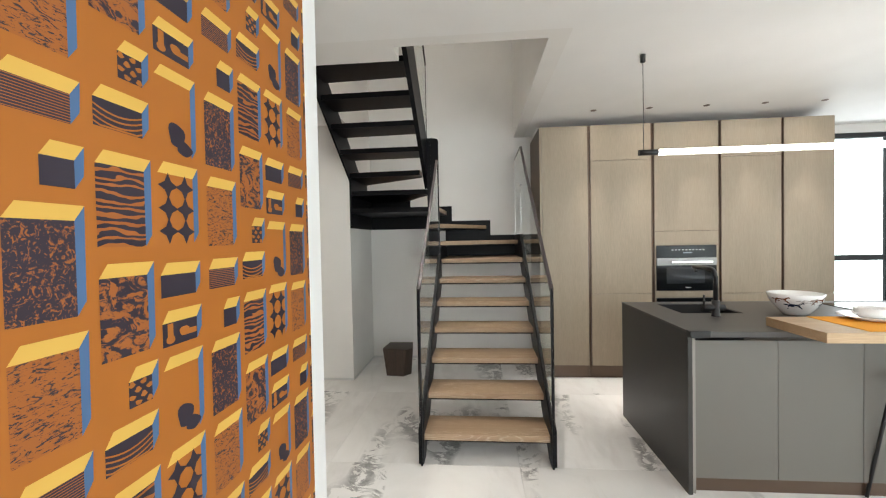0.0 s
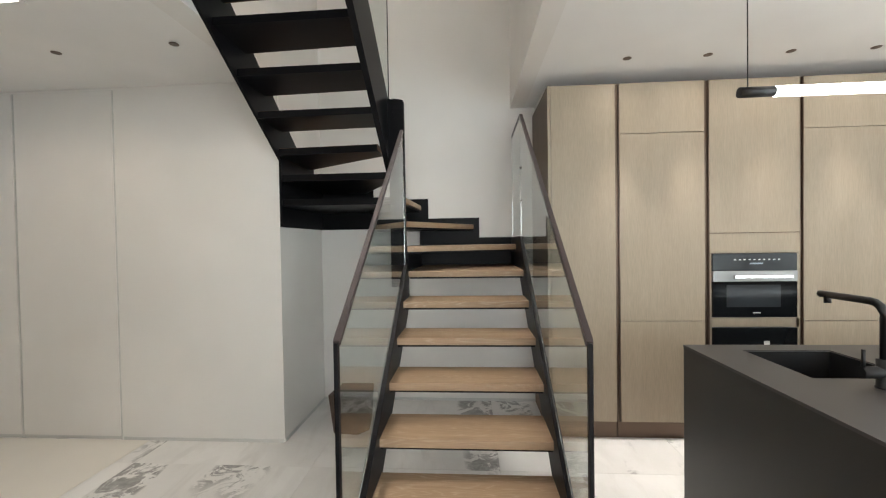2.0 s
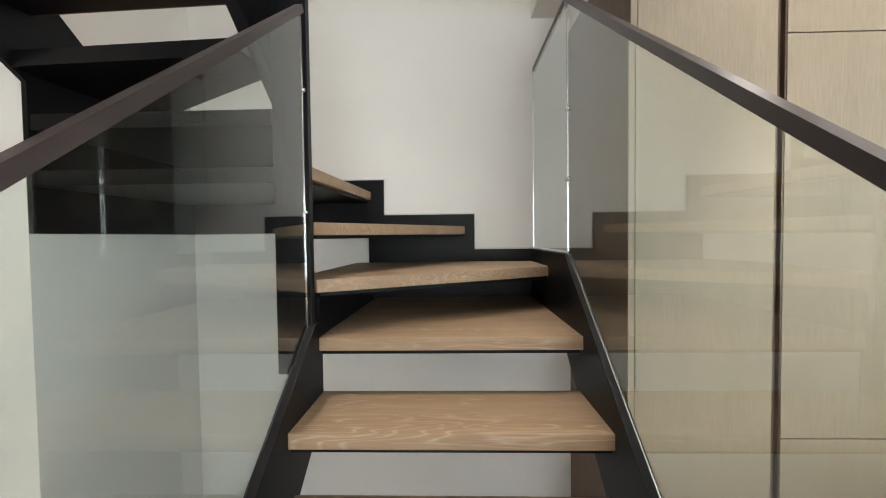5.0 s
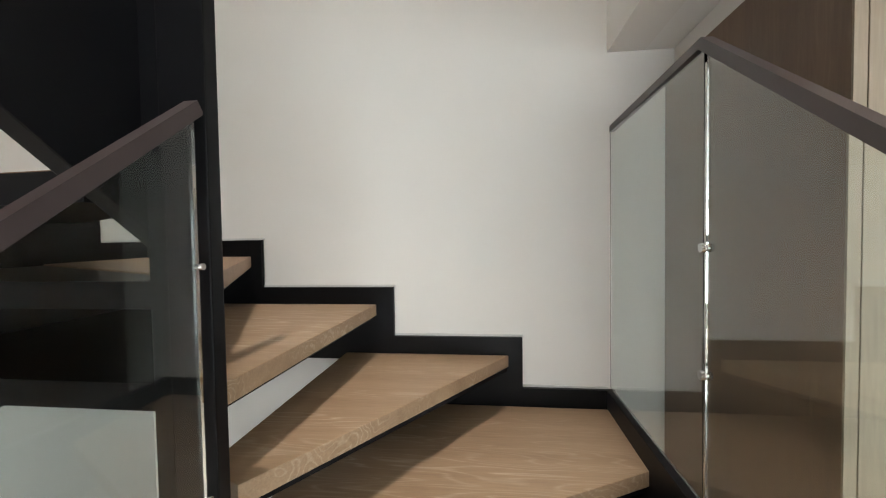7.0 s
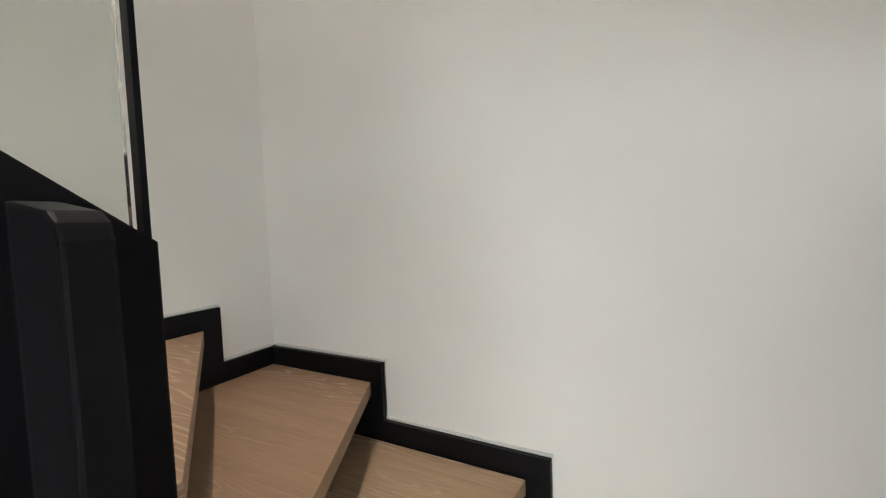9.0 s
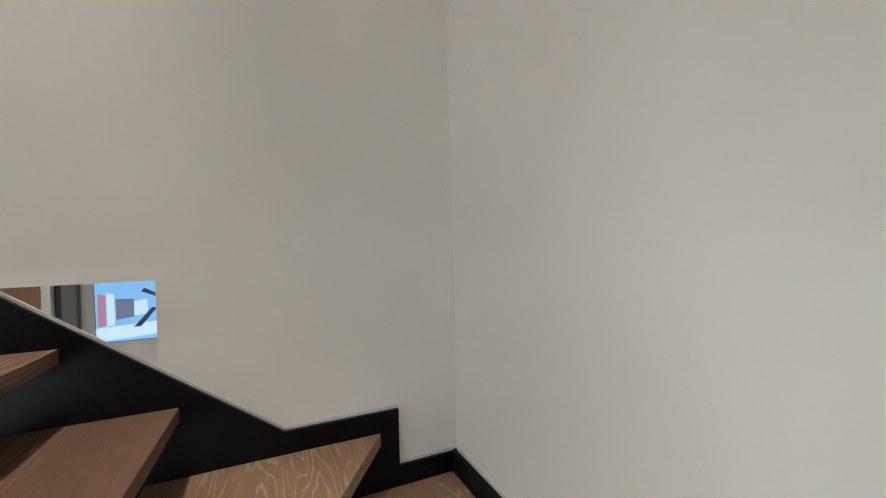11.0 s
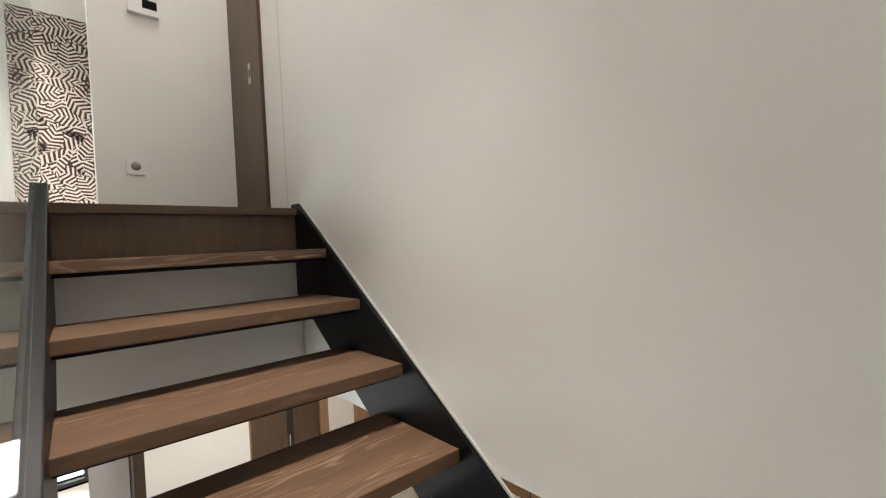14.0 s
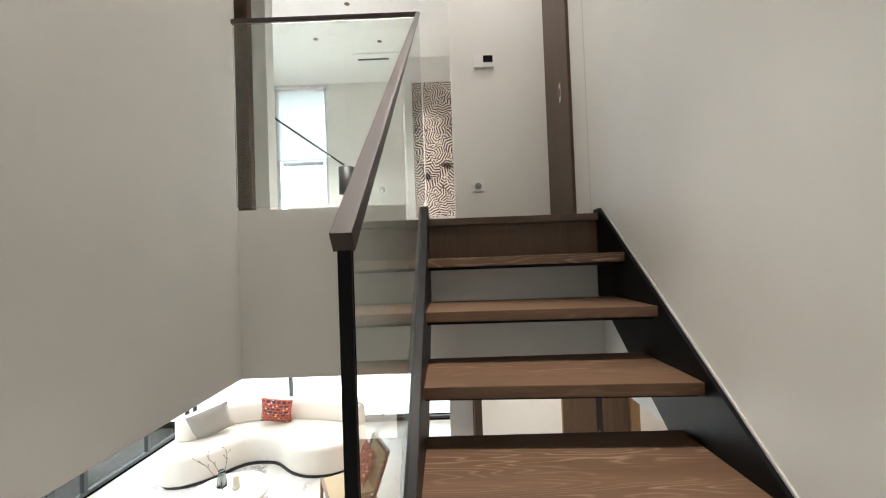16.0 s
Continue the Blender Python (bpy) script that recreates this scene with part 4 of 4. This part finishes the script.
sofa = thing("sofa", "curved cream boucle sofa by the windows", "sofa")
FRONT = [(3.30, -3.80), (2.98, -4.00), (2.66, -4.42), (2.20, -4.45), (1.80, -4.12), (1.45, -3.99), (1.08, -4.08), (0.84, -4.40)]
BACK = [(0.86, -4.90), (1.25, -5.22), (2.10, -5.38), (3.00, -5.33), (3.60, -4.95), (3.78, -4.35), (3.62, -3.86)]
part("seat", cushion_body(smooth_loop(FRONT + BACK), 0.04, 0.43, 0.07), M_BOUCLE, sofa)
INNER = [(3.45, -4.40), (3.32, -4.80), (2.90, -5.08), (2.10, -5.13), (1.35, -4.98), (1.02, -4.78)]
part("backrest", cushion_body(smooth_loop(INNER + [(0.86, -4.90), (1.25, -5.22), (2.10, -5.38), (3.00, -5.33), (3.60, -4.95), (3.74, -4.40)], 5), 0.431, 0.76, 0.055), M_BOUCLE, sofa)
part("plinth", prism(smooth_loop([(x * 0.97 + 0.07, y * 0.97 - 0.138) for x, y in FRONT + BACK], 4), "z", 0.0, 0.039), M_BLACK, sofa)


def pillow(name, label, mat_of, m, size=0.46):
    p = thing(name, label, "cushion", "sofa cushions", m)
    bm = bmesh.new()
    bmesh.ops.create_grid(bm, x_segments=12, y_segments=12, size=0.5)
    top = bmesh.ops.duplicate(bm, geom=bm.faces[:])
    dup = {g for g in top["geom"] if isinstance(g, bmesh.types.BMVert)}
    for v in bm.verts:
        u, w = abs(v.co.x) * 2, abs(v.co.y) * 2
        fat = 0.16 * ((1 - u ** 2.4) * (1 - w ** 2.4)) ** 0.6 if u < 1 and w < 1 else 0.0
        v.co.x *= 1 - 0.08 * (1 - w * w) * u
        v.co.y *= 1 - 0.08 * (1 - u * u) * w
        v.co.z = fat if v in dup else -fat
    bmesh.ops.remove_doubles(bm, verts=bm.verts, dist=1e-4)
    bmesh.ops.scale(bm, verts=bm.verts, vec=(size, size, size))
    bmesh.ops.recalc_face_normals(bm, faces=bm.faces)
    for fc in bm.faces:
        fc.smooth = True
    part("cover", bm, mat_of, p)
    return p


M_GREYCLOTH = paint("grey_linen", (0.33, 0.31, 0.285), 0.9, 0.1)
M_PATTERN = material("patterned_cloth", (0.3, 0.1, 0.1), 0.85)


def patterned():
    n, l, b = nodes_of(M_PATTERN)
    v = coords(M_PATTERN, (1, 1, 1))
    br = n.new("ShaderNodeTexBrick")
    br.inputs["Scale"].default_value = 1.0
    br.inputs["Brick Width"].default_value, br.inputs["Row Height"].default_value, br.inputs["Mortar Size"].default_value = 0.085, 0.06, 0.012
    br.inputs["Color1"].default_value, br.inputs["Color2"].default_value, br.inputs["Mortar"].default_value = (0.05, 0.03, 0.09, 1), (0.42, 0.06, 0.05, 1), (0.42, 0.13, 0.06, 1)
    l.new(v, br.inputs["Vector"])
    vo = n.new("ShaderNodeTexVoronoi")
    vo.inputs["Scale"].default_value = 13
    l.new(v, vo.inputs["Vector"])
    l.new(mixed(M_PATTERN, ramp(M_PATTERN, vo.outputs["Distance"], [(0.20, (1, 1, 1)), (0.26, (0, 0, 0))]), br.outputs["Color"], (0.72, 0.50, 0.40)), b.inputs["Base Color"])


patterned()
pillow("cushion", "grey linen cushion with a small red print", M_GREYCLOTH, pose(3.24, -4.52, 0.67, 62, 14, 34), 0.60)
pillow("cushion", "red and purple patterned cushion", M_PATTERN, pose(2.36, -4.93, 0.67, 66, -10, 8), 0.52)

table = thing("coffee_table", "round white coffee table with a drum base", "table")
part("top", lathe([(0.0, 0.37), (0.45, 0.37), (0.47, 0.38), (0.47, 0.40), (0.46, 0.41), (0.0, 0.41)], 56, 2.14, -3.00), M_WHITE, table)
part("base", lathe([(0.0, 0.0), (0.30, 0.0), (0.34, 0.369), (0.0, 0.369)], 48, 2.14, -3.00), M_WHITE, table)
vase = thing("vase", "smoky glass vase with thin bare twigs on the table", "vase")
part("body", lathe([(0.0, 0.411), (0.05, 0.411), (0.062, 0.44), (0.055, 0.53), (0.036, 0.60), (0.044, 0.63), (0.040, 0.63), (0.032, 0.60), (0.05, 0.53), (0.056, 0.44), (0.0, 0.42)], 32, 2.25, -3.06),
     material("smoky_glass", (0.55, 0.58, 0.55), 0.02, 0.0, Transmission_Weight=1.0, IOR=1.45), vase)


def twigs(cx, cy, z, seed, n=3):
    rng = random.Random(seed)
    bms = []
    for i in range(n):
        p = Vector((cx, cy, z))
        d = Vector((rng.uniform(-0.1, 0.6), rng.uniform(-0.4, 0.3), 1)).normalized()
        pts = [p.copy()]
        for s in range(7):
            d = (d + Vector((rng.uniform(-0.3, 0.4), rng.uniform(-0.3, 0.3), rng.uniform(-0.1, 0.2)))).normalized()
            p = p + d * 0.065
            pts.append(p.copy())
            if s > 2:
                q = p + (d + Vector((rng.uniform(-1, 1), rng.uniform(-1, 1), 0.3))).normalized() * 0.06
                bms.append(tube([p, q], 0.0016, 5))
                bms.append(lathe([(0.0, q.z - 0.008), (0.008, q.z), (0.0, q.z + 0.008)], 6, q.x, q.y))
        bms.append(tube(pts, 0.0025, 5))
    return joined(*bms)


part("twig", twigs(2.25, -3.06, 0.44, 3), material("dark_twig", (0.12, 0.07, 0.05), 0.8), vase)
cdl = thing("candle_holder", "cream glass candle holder on the table", "candle")
part("jar", lathe([(0.0, 0.411), (0.042, 0.411), (0.048, 0.46), (0.040, 0.545), (0.036, 0.545), (0.042, 0.46), (0.0, 0.42)], 28, 2.07, -3.05), material("cream_glass", (0.85, 0.80, 0.66), 0.2), cdl)

M_CHAIRWOOD = oak("mid_brown_wood", (0.16, 0.09, 0.05), (0.24, 0.14, 0.08), (0.3, 0.2, 0.12), 2)
M_CANE = paint("cane_webbing", (0.55, 0.44, 0.28), 0.8, 0.12)
chair = thing("lounge_chair", "wooden lounge chair with cane back and seat pad", "chair", "", pose(0.66, -3.02, 0, 0, 0, 26))
for sy in (-0.30, 0.30):
    part("leg", tube([(0.30, sy, 0.0), (0.28, sy, 0.44)], 0.018, 8, True), M_CHAIRWOOD, chair)
    part("leg", tube([(-0.30, sy, 0.0), (-0.22, sy, 0.40), (-0.40, sy, 0.86)], 0.018, 8, True), M_CHAIRWOOD, chair)
    part("side_rail", tube([(0.28, sy, 0.42), (-0.23, sy, 0.38)], 0.018, 8, True), M_CHAIRWOOD, chair)
part("front_rail", tube([(0.28, -0.28, 0.42), (0.28, 0.28, 0.42)], 0.018, 8, True), M_CHAIRWOOD, chair)
part("top_rail", tube([(-0.40, -0.30, 0.85), (-0.40, 0.30, 0.85)], 0.020, 8, True), M_CHAIRWOOD, chair)
part("seat", box(-0.22, 0.27, -0.28, 0.28, 0.405, 0.45, 0.015, 3), M_CANE, chair, "pale woven seat")
part("backrest", prism([(-0.232, 0.42), (-0.222, 0.42), (-0.388, 0.84), (-0.398, 0.84)], "y", -0.28, 0.28), M_CANE, chair, "pale cane back panel")
pillow("cushion", "purple and red patterned cushion on the lounge chair", M_PATTERN, pose(0.49, -3.10, 0.66, 0, 68, 26), 0.42)

# ---- hall behind the stair ----
setting("wall_hall", joined(box(-1.82, -0.836, -2.62, -2.50, 0, ZC - 0.001), box(-3.05, -2.66, -2.62, -2.50, 2.3, ZC - 0.001)), M_WALL, "white wall at the end of the hall", "wall")
setting("wall_hall_wood", box(-4.49, -3.05, -2.62, -2.50, 0, ZC - 0.001), M_PANEL, "brown oak clad wall in the hall", "wall")
hd = tagged(part("door_4", box(-2.20, -1.83, -2.60, -2.52, 0.005, 2.30, 0.003), M_DOORWOOD), "dark walnut door in the hall", "door", "", "structure")
part("panel", box(-2.56, -2.27, -2.60, -2.535, 0.005, 2.30, 0.003), M_DOORWOOD, hd)
part("jamb", box(-2.27, -2.20, -2.585, -2.53, 0.0, 2.30), M_BLACK, hd)
part("lock_plate", box(-2.235, -2.222, -2.529, -2.527, 1.0, 1.2), M_INOX, hd)
part("door_frame", joined(box(-2.66, -2.565, -2.63, -2.49, 0.0, 2.36, 0.002), box(-1.83, -1.815, -2.63, -2.495, 0.0, 2.36), box(-2.56, -1.835, -2.61, -2.50, 2.302, ZC - 0.002)), M_PANEL, hd, "honey-coloured oak door frame")
setting("wall_hall_end", box(-4.49, -2.6, -4.1, -4.0, 0, ZC - 0.001), M_WALL, "white wall of the room beyond the hall", "wall")
# two unseen downlights, added to brighten the hall and the room beyond it
downlight_lamp(-2.9, -3.3, ZC - 0.02, 130, WARM)
downlight(-2.9, -3.3, ZC)
downlight_lamp(-1.5, -1.4, ZC - 0.02, 100, WARM)
downlight(-1.5, -1.4, ZC)

panels = tagged(new("wall_panelling"), "honey oak wall panelling with dark vertical grooves", "panelling", "", "structure")
part("batten", box(XW + 0.001, -4.515, -2.49, 0.095, 0.0, ZC - 0.002), M_BLACK, panels)
edges_y = [0.095, -0.22, -0.61, -1.12, -1.53, -1.95, -2.45]
for a, b in zip(edges_y, edges_y[1:]):
    part("panel", box(-4.514, -4.50, b + 0.010, a - 0.010, 0.02, ZC - 0.004, 0.002), M_PANEL, panels)
setting("trim_tv", joined(box(XW + 0.001, -4.48, 0.097, 0.155, 0.0, ZC - 0.003)), M_WHITE, "white upright trim beside the panelling", "trim")
setting("trim_gap", box(XW + 0.001, -4.55, 0.157, 0.21, 0.0, ZC - 0.003), M_BLACK, "dark recessed strip beside the screen", "trim")
setting("trim_post", box(XW + 0.001, -4.51, 0.212, 0.31, 0.0, ZC - 0.003, 0.002), M_TAUPE, "grey upright post beside the screen", "trim")
shelf = thing("low_cabinet", "low white cabinet under the television", "cabinet")
part("body", box(XW + 0.002, -4.30, 0.32, 1.49, 0.03, 1.32, 0.004), M_WHITE, shelf)
part("plinth", box(XW + 0.002, -4.33, 0.33, 1.48, 0.0, 0.029), M_BLACK, shelf)
tv = thing("television", "wall television showing a bluish picture of a white stair hall", "television")
part("case", box(XW + 0.002, -4.525, 0.425, 1.32, 1.845, 2.375, 0.003), M_BLACK, tv)


def screen_mat(name, c):
    return glow(name, c, 0.75)


S_SKY, S_WHITE, S_RED, S_GREY, S_DARK = (screen_mat(*a) for a in (("screen_blue", (0.22, 0.52, 0.95)), ("screen_white", (0.60, 0.86, 1.0)), ("screen_rose", (0.45, 0.22, 0.36)), ("screen_grey", (0.14, 0.18, 0.30)), ("screen_dark", (0.02, 0.03, 0.07))))


def screen_patch(pts, mat_of, lift):
    part("picture", prism([(0.43 + u * 0.885, 1.850 + v * 0.52) for u, v in pts], "x", -4.5249, -4.5245 + lift), mat_of, tv)


screen_patch([(0, 0), (1, 0), (1, 1), (0, 1)], S_SKY, 0.0)
screen_patch([(0, 0.02), (0.55, 0.08), (0.55, 0.30), (0.0, 0.24)], S_WHITE, 0.0004)
screen_patch([(0.02, 0.26), (0.085, 0.28), (0.085, 0.78), (0.02, 0.82)], S_RED, 0.0005)
screen_patch([(0.09, 0.27), (0.15, 0.28), (0.15, 0.80), (0.09, 0.82)], S_WHITE, 0.0005)
screen_patch([(0.16, 0.36), (0.31, 0.40), (0.31, 0.70), (0.16, 0.72)], S_GREY, 0.0006)
screen_patch([(0.31, 0.42), (0.42, 0.44), (0.42, 0.68), (0.31, 0.66)], S_WHITE, 0.0007)
screen_patch([(0.30, 0.22), (0.36, 0.22), (0.50, 0.52), (0.46, 0.54)], S_DARK, 0.0008)
screen_patch([(0.37, 0.82), (0.40, 0.88), (0.52, 0.76), (0.50, 0.72)], S_DARK, 0.0008)
screen_patch([(0.58, 0.10), (0.98, 0.08), (0.98, 0.30), (0.58, 0.34)], S_DARK, 0.0006)
screen_patch([(0.62, 0.45), (0.92, 0.42), (0.92, 0.85), (0.62, 0.80)], S_WHITE, 0.0006)
setting("trim_beam", box(XW + 0.001, -4.45, 0.38, 1.50, ZC - 0.085, ZC - 0.002), M_SLOT, "dark band above the television", "trim")

# ---- upper floor ----
M_LEAFPAPER = paint("cream_wallpaper", (0.66, 0.585, 0.51), 0.6, 0.03)
M_LEAFINK = material("dark_red_print", (0.045, 0.016, 0.014), 0.6)


def printed_leaves(x0, x1, z0, z1, y):
    """Overlapping palm leaves: each a dark outline, a cream blade and dark strokes on both sides of the rib."""
    rng = random.Random(11)
    bm = bmesh.new()

    def face(pts, slot, lift):
        if min(p[0] for p in pts) > x0 and max(p[0] for p in pts) < x1 and min(p[1] for p in pts) > z0 and max(p[1] for p in pts) < z1:
            bm.faces.new([bm.verts.new((u, y + lift, v)) for u, v in pts]).material_index = slot

    def clipped(pts):
        return [(min(max(u, x0 + 0.0005), x1 - 0.0005), min(max(v, z0 + 0.0005), z1 - 0.0005)) for u, v in pts]
    n = 0
    z = z0 - 0.05
    while z < z1 + 0.1:
        for x in (x0 - 0.02, x0 + 0.10, x0 + 0.22, x0 + 0.34, x0 + 0.44):
            cx, cz, a, ln = x + rng.uniform(-0.03, 0.03), z + rng.uniform(-0.03, 0.03), rng.uniform(0, 6.28), rng.uniform(0.26, 0.34)
            ca, sa = math.cos(a), math.sin(a)

            def at(t, w):
                bend = 0.12 * ln * math.sin(3.0 * t)
                return (cx + (t - 0.5) * ln * ca - (w + bend) * sa, cz + (t - 0.5) * ln * sa + (w + bend) * ca)

            def half(t):
                return 0.078 * math.sin(math.pi * min(1, max(0.0, t)) ** 0.8)
            lift = 0.0004 * (n % 9)
            n += 1
            ts = [q / 12 for q in range(13)]
            face(clipped([at(t, half(t)) for t in ts] + [at(t, -half(t)) for t in reversed(ts[1:-1])]), 0, lift)
            for k in range(8):
                t = 0.06 + 0.11 * k
                for sgn in (1, -1):
                    face(clipped([at(t, 0.001 * sgn), at(t + 0.055, 0.001 * sgn), at(t + 0.175, half(t + 0.10) * 0.96 * sgn), at(t + 0.12, half(t + 0.08) * sgn)]), 1, lift + 0.0002)
        z += 0.085
    bmesh.ops.recalc_face_normals(bm, faces=bm.faces)
    return bm


setting("wall_leaf", joined(box(-0.95, -0.40, -3.12, -3.0, ZF + 0.101, ZT - 0.001)), M_WALL, "white wall strip upstairs", "wall")
paper = setting("wallpaper_upper", box(-0.81, -0.402, -2.999, -2.996, ZF + 0.102, 5.33), M_LEAFINK, "cream wallpaper with dark red palm leaves", "wallpaper")
part("printed_leaves", printed_leaves(-0.81, -0.402, ZF + 0.102, 5.33, -2.9956), [M_LEAFPAPER, M_LEAFINK], paper)
setting("wall_upper_south", joined(box(-0.95, 0.98, -3.8, -3.65, ZF + 0.101, ZT - 0.001), box(1.72, XE, -3.8, -3.65, ZF + 0.101, ZT - 0.001), box(0.98, 1.72, -3.8, -3.65, 5.62, ZT - 0.001)), M_WALL, "white back wall of the upper room", "wall")
window("window_4", True, -3.72, 0.98, 1.72, ZF + 0.105, 5.62, [], [4.55], "tall bright window of the upper room", material("pale_window_frame", (0.55, 0.57, 0.60), 0.4))
tagged(part("backdrop_upper", box(0.0, 2.8, -4.4, -4.3, ZF + 0.11, 5.64), glow("soft_daylight", (0.90, 0.97, 1.0), 1.05)), "bright daylight outside the upper window", "backdrop", "", "structure")
blind = thing("roller_blind", "pale grey translucent roller blind over the tall window", "blind")
part("cloth", box(1.03, 1.70, -3.672, -3.669, 4.60, 5.60), material("blind_cloth", (0.78, 0.80, 0.82), 0.9, 0.0, Transmission_Weight=0.4), blind)
part("roller", tube([(1.02, -3.655, 5.60), (1.71, -3.655, 5.60)], 0.018, 14), M_WHITE, blind)
part("bottom_bar", box(1.03, 1.70, -3.678, -3.664, 4.58, 4.60, 0.002), M_TRIM, blind)
setting("wall_upper_east", joined(box(0.57, 1.6, -0.92, -0.80, ZF + 0.101, ZT - 0.001)), M_WALL, "white return wall beside the upper doorway", "wall")
d5 = tagged(part("door_5", box(0.665, 0.835, -0.798, -0.775, ZF + 0.101, ZT - 0.002, 0.002), M_DOORWOOD), "dark walnut door frame at the upper room", "door", "", "structure")
part("lining", box(0.665, 0.70, -0.775, -0.74, ZF + 0.102, ZT - 0.003, 0.002), M_DOORWOOD, d5)

# doorway beside the landing
d6 = tagged(new("door_6"), "dark walnut door frame with a pocket latch beside the landing", "door", "", "structure")
part("jamb", box(XL - 0.06, XL - 0.001, -0.688, -0.42, ZF + 0.002, ZT - 0.002, 0.002), M_DOORWOOD, d6)
part("jamb", box(XL - 0.05, XL + 0.012, -0.418, -0.170, ZF + 0.002, ZT - 0.003, 0.002), M_DOORWOOD, d6)
part("latch", box(XL + 0.0125, XL + 0.0145, -0.335, -0.300, 4.01, 4.115, 0.0008), M_INOX, d6)
part("latch_hole", box(XL + 0.0146, XL + 0.0150, -0.326, -0.309, 4.04, 4.085), M_BLACK, d6)
setting("wall_landing_west", box(XL - 0.14, XL - 0.004, -0.168, 0.044, ZF + 0.001, ZT - 0.001), M_WALL, "white wall strip beside the landing door", "wall")
th = thing("thermostat", "white wall thermostat with a small dark display", "thermostat")
part("case", box(-0.985, -0.855, -0.688, -0.668, 4.395, 4.475, 0.003), M_WHITE, th)
part("display", box(-0.978, -0.915, -0.6675, -0.6665, 4.425, 4.470), M_OVENGLASS, th)
sk = thing("socket", "white wall socket plate", "socket")
part("plate", box(-0.893, -0.815, -0.688, -0.680, 3.575, 3.655, 0.002), M_WHITE, sk)
part("insert", lathe([(0.0, 0.0), (0.021, 0.0), (0.021, 0.002), (0.017, 0.002), (0.016, 0.0005), (0.0, 0.0005)], 24), material("socket_grey", (0.30, 0.30, 0.30), 0.5), sk).matrix_basis = pose(-0.854, -0.6795, 3.615, 90, 0, 0)
ac = thing("air_vent", "white ceiling air-conditioning vent with a dark slot", "vent")
part("frame", box(-0.25, 0.42, -3.25, -2.85, ZT - 0.012, ZT - 0.001, 0.003), M_WHITE, ac)
part("slot", box(0.0, 0.38, -3.0, -2.96, ZT - 0.014, ZT - 0.0121), M_BLACK, ac)
lamp = thing("reading_lamp", "black lamp with a long thin slanted arm", "lamp")
part("base", lathe([(0.0, ZF + 0.1), (0.14, ZF + 0.1), (0.14, ZF + 0.12), (0.0, ZF + 0.125)], 32, 1.62, -3.0), M_BLACK, lamp)
part("stand", tube([(1.62, -3.0, ZF + 0.12), (1.62, -3.0, 5.09)], 0.010, 10), M_BLACK, lamp)
part("arm", tube([(1.62, -3.0, 5.09), (0.60, -3.0, 4.345)], 0.012, 8), M_BLACK, lamp)
part("shade", lathe([(0.10, 3.98), (0.10, 4.31), (0.0, 4.315), (0.0, 4.30), (0.092, 4.30), (0.092, 3.98)], 32, 0.57, -3.0), M_BLACK, lamp, "black drum shade")
desk = thing("low_table", "white low table under the lamp", "table")
part("top", box(0.35, 1.15, -3.35, -2.65, 3.78, 3.82, 0.004), M_WHITE, desk)
for lx in (0.38, 1.09):
    for ly in (-3.32, -2.71):
        part("leg", box(lx, lx + 0.03, ly, ly + 0.03, ZF + 0.1, 3.78), M_WHITE, desk)

# ---- floor tiles ----
rngt = random.Random(5)
TS = 1.2
nx, ny = int((XE - XW) / TS) + 1, int((YB - YS) / TS) + 1
for i in range(nx):
    for j in range(ny):
        x0, y0 = XW + i * TS, YS + j * TS
        x1, y1 = min(x0 + TS, XE), min(y0 + TS, YB - 0.001)
        if x1 - x0 > 0.05 and y1 - y0 > 0.05:
            part("tile", box(x0 + 0.0008, x1 - 0.0008, y0 + 0.0008, y1 - 0.0008, -0.0115, 0.0), M_FLOOR, floor)
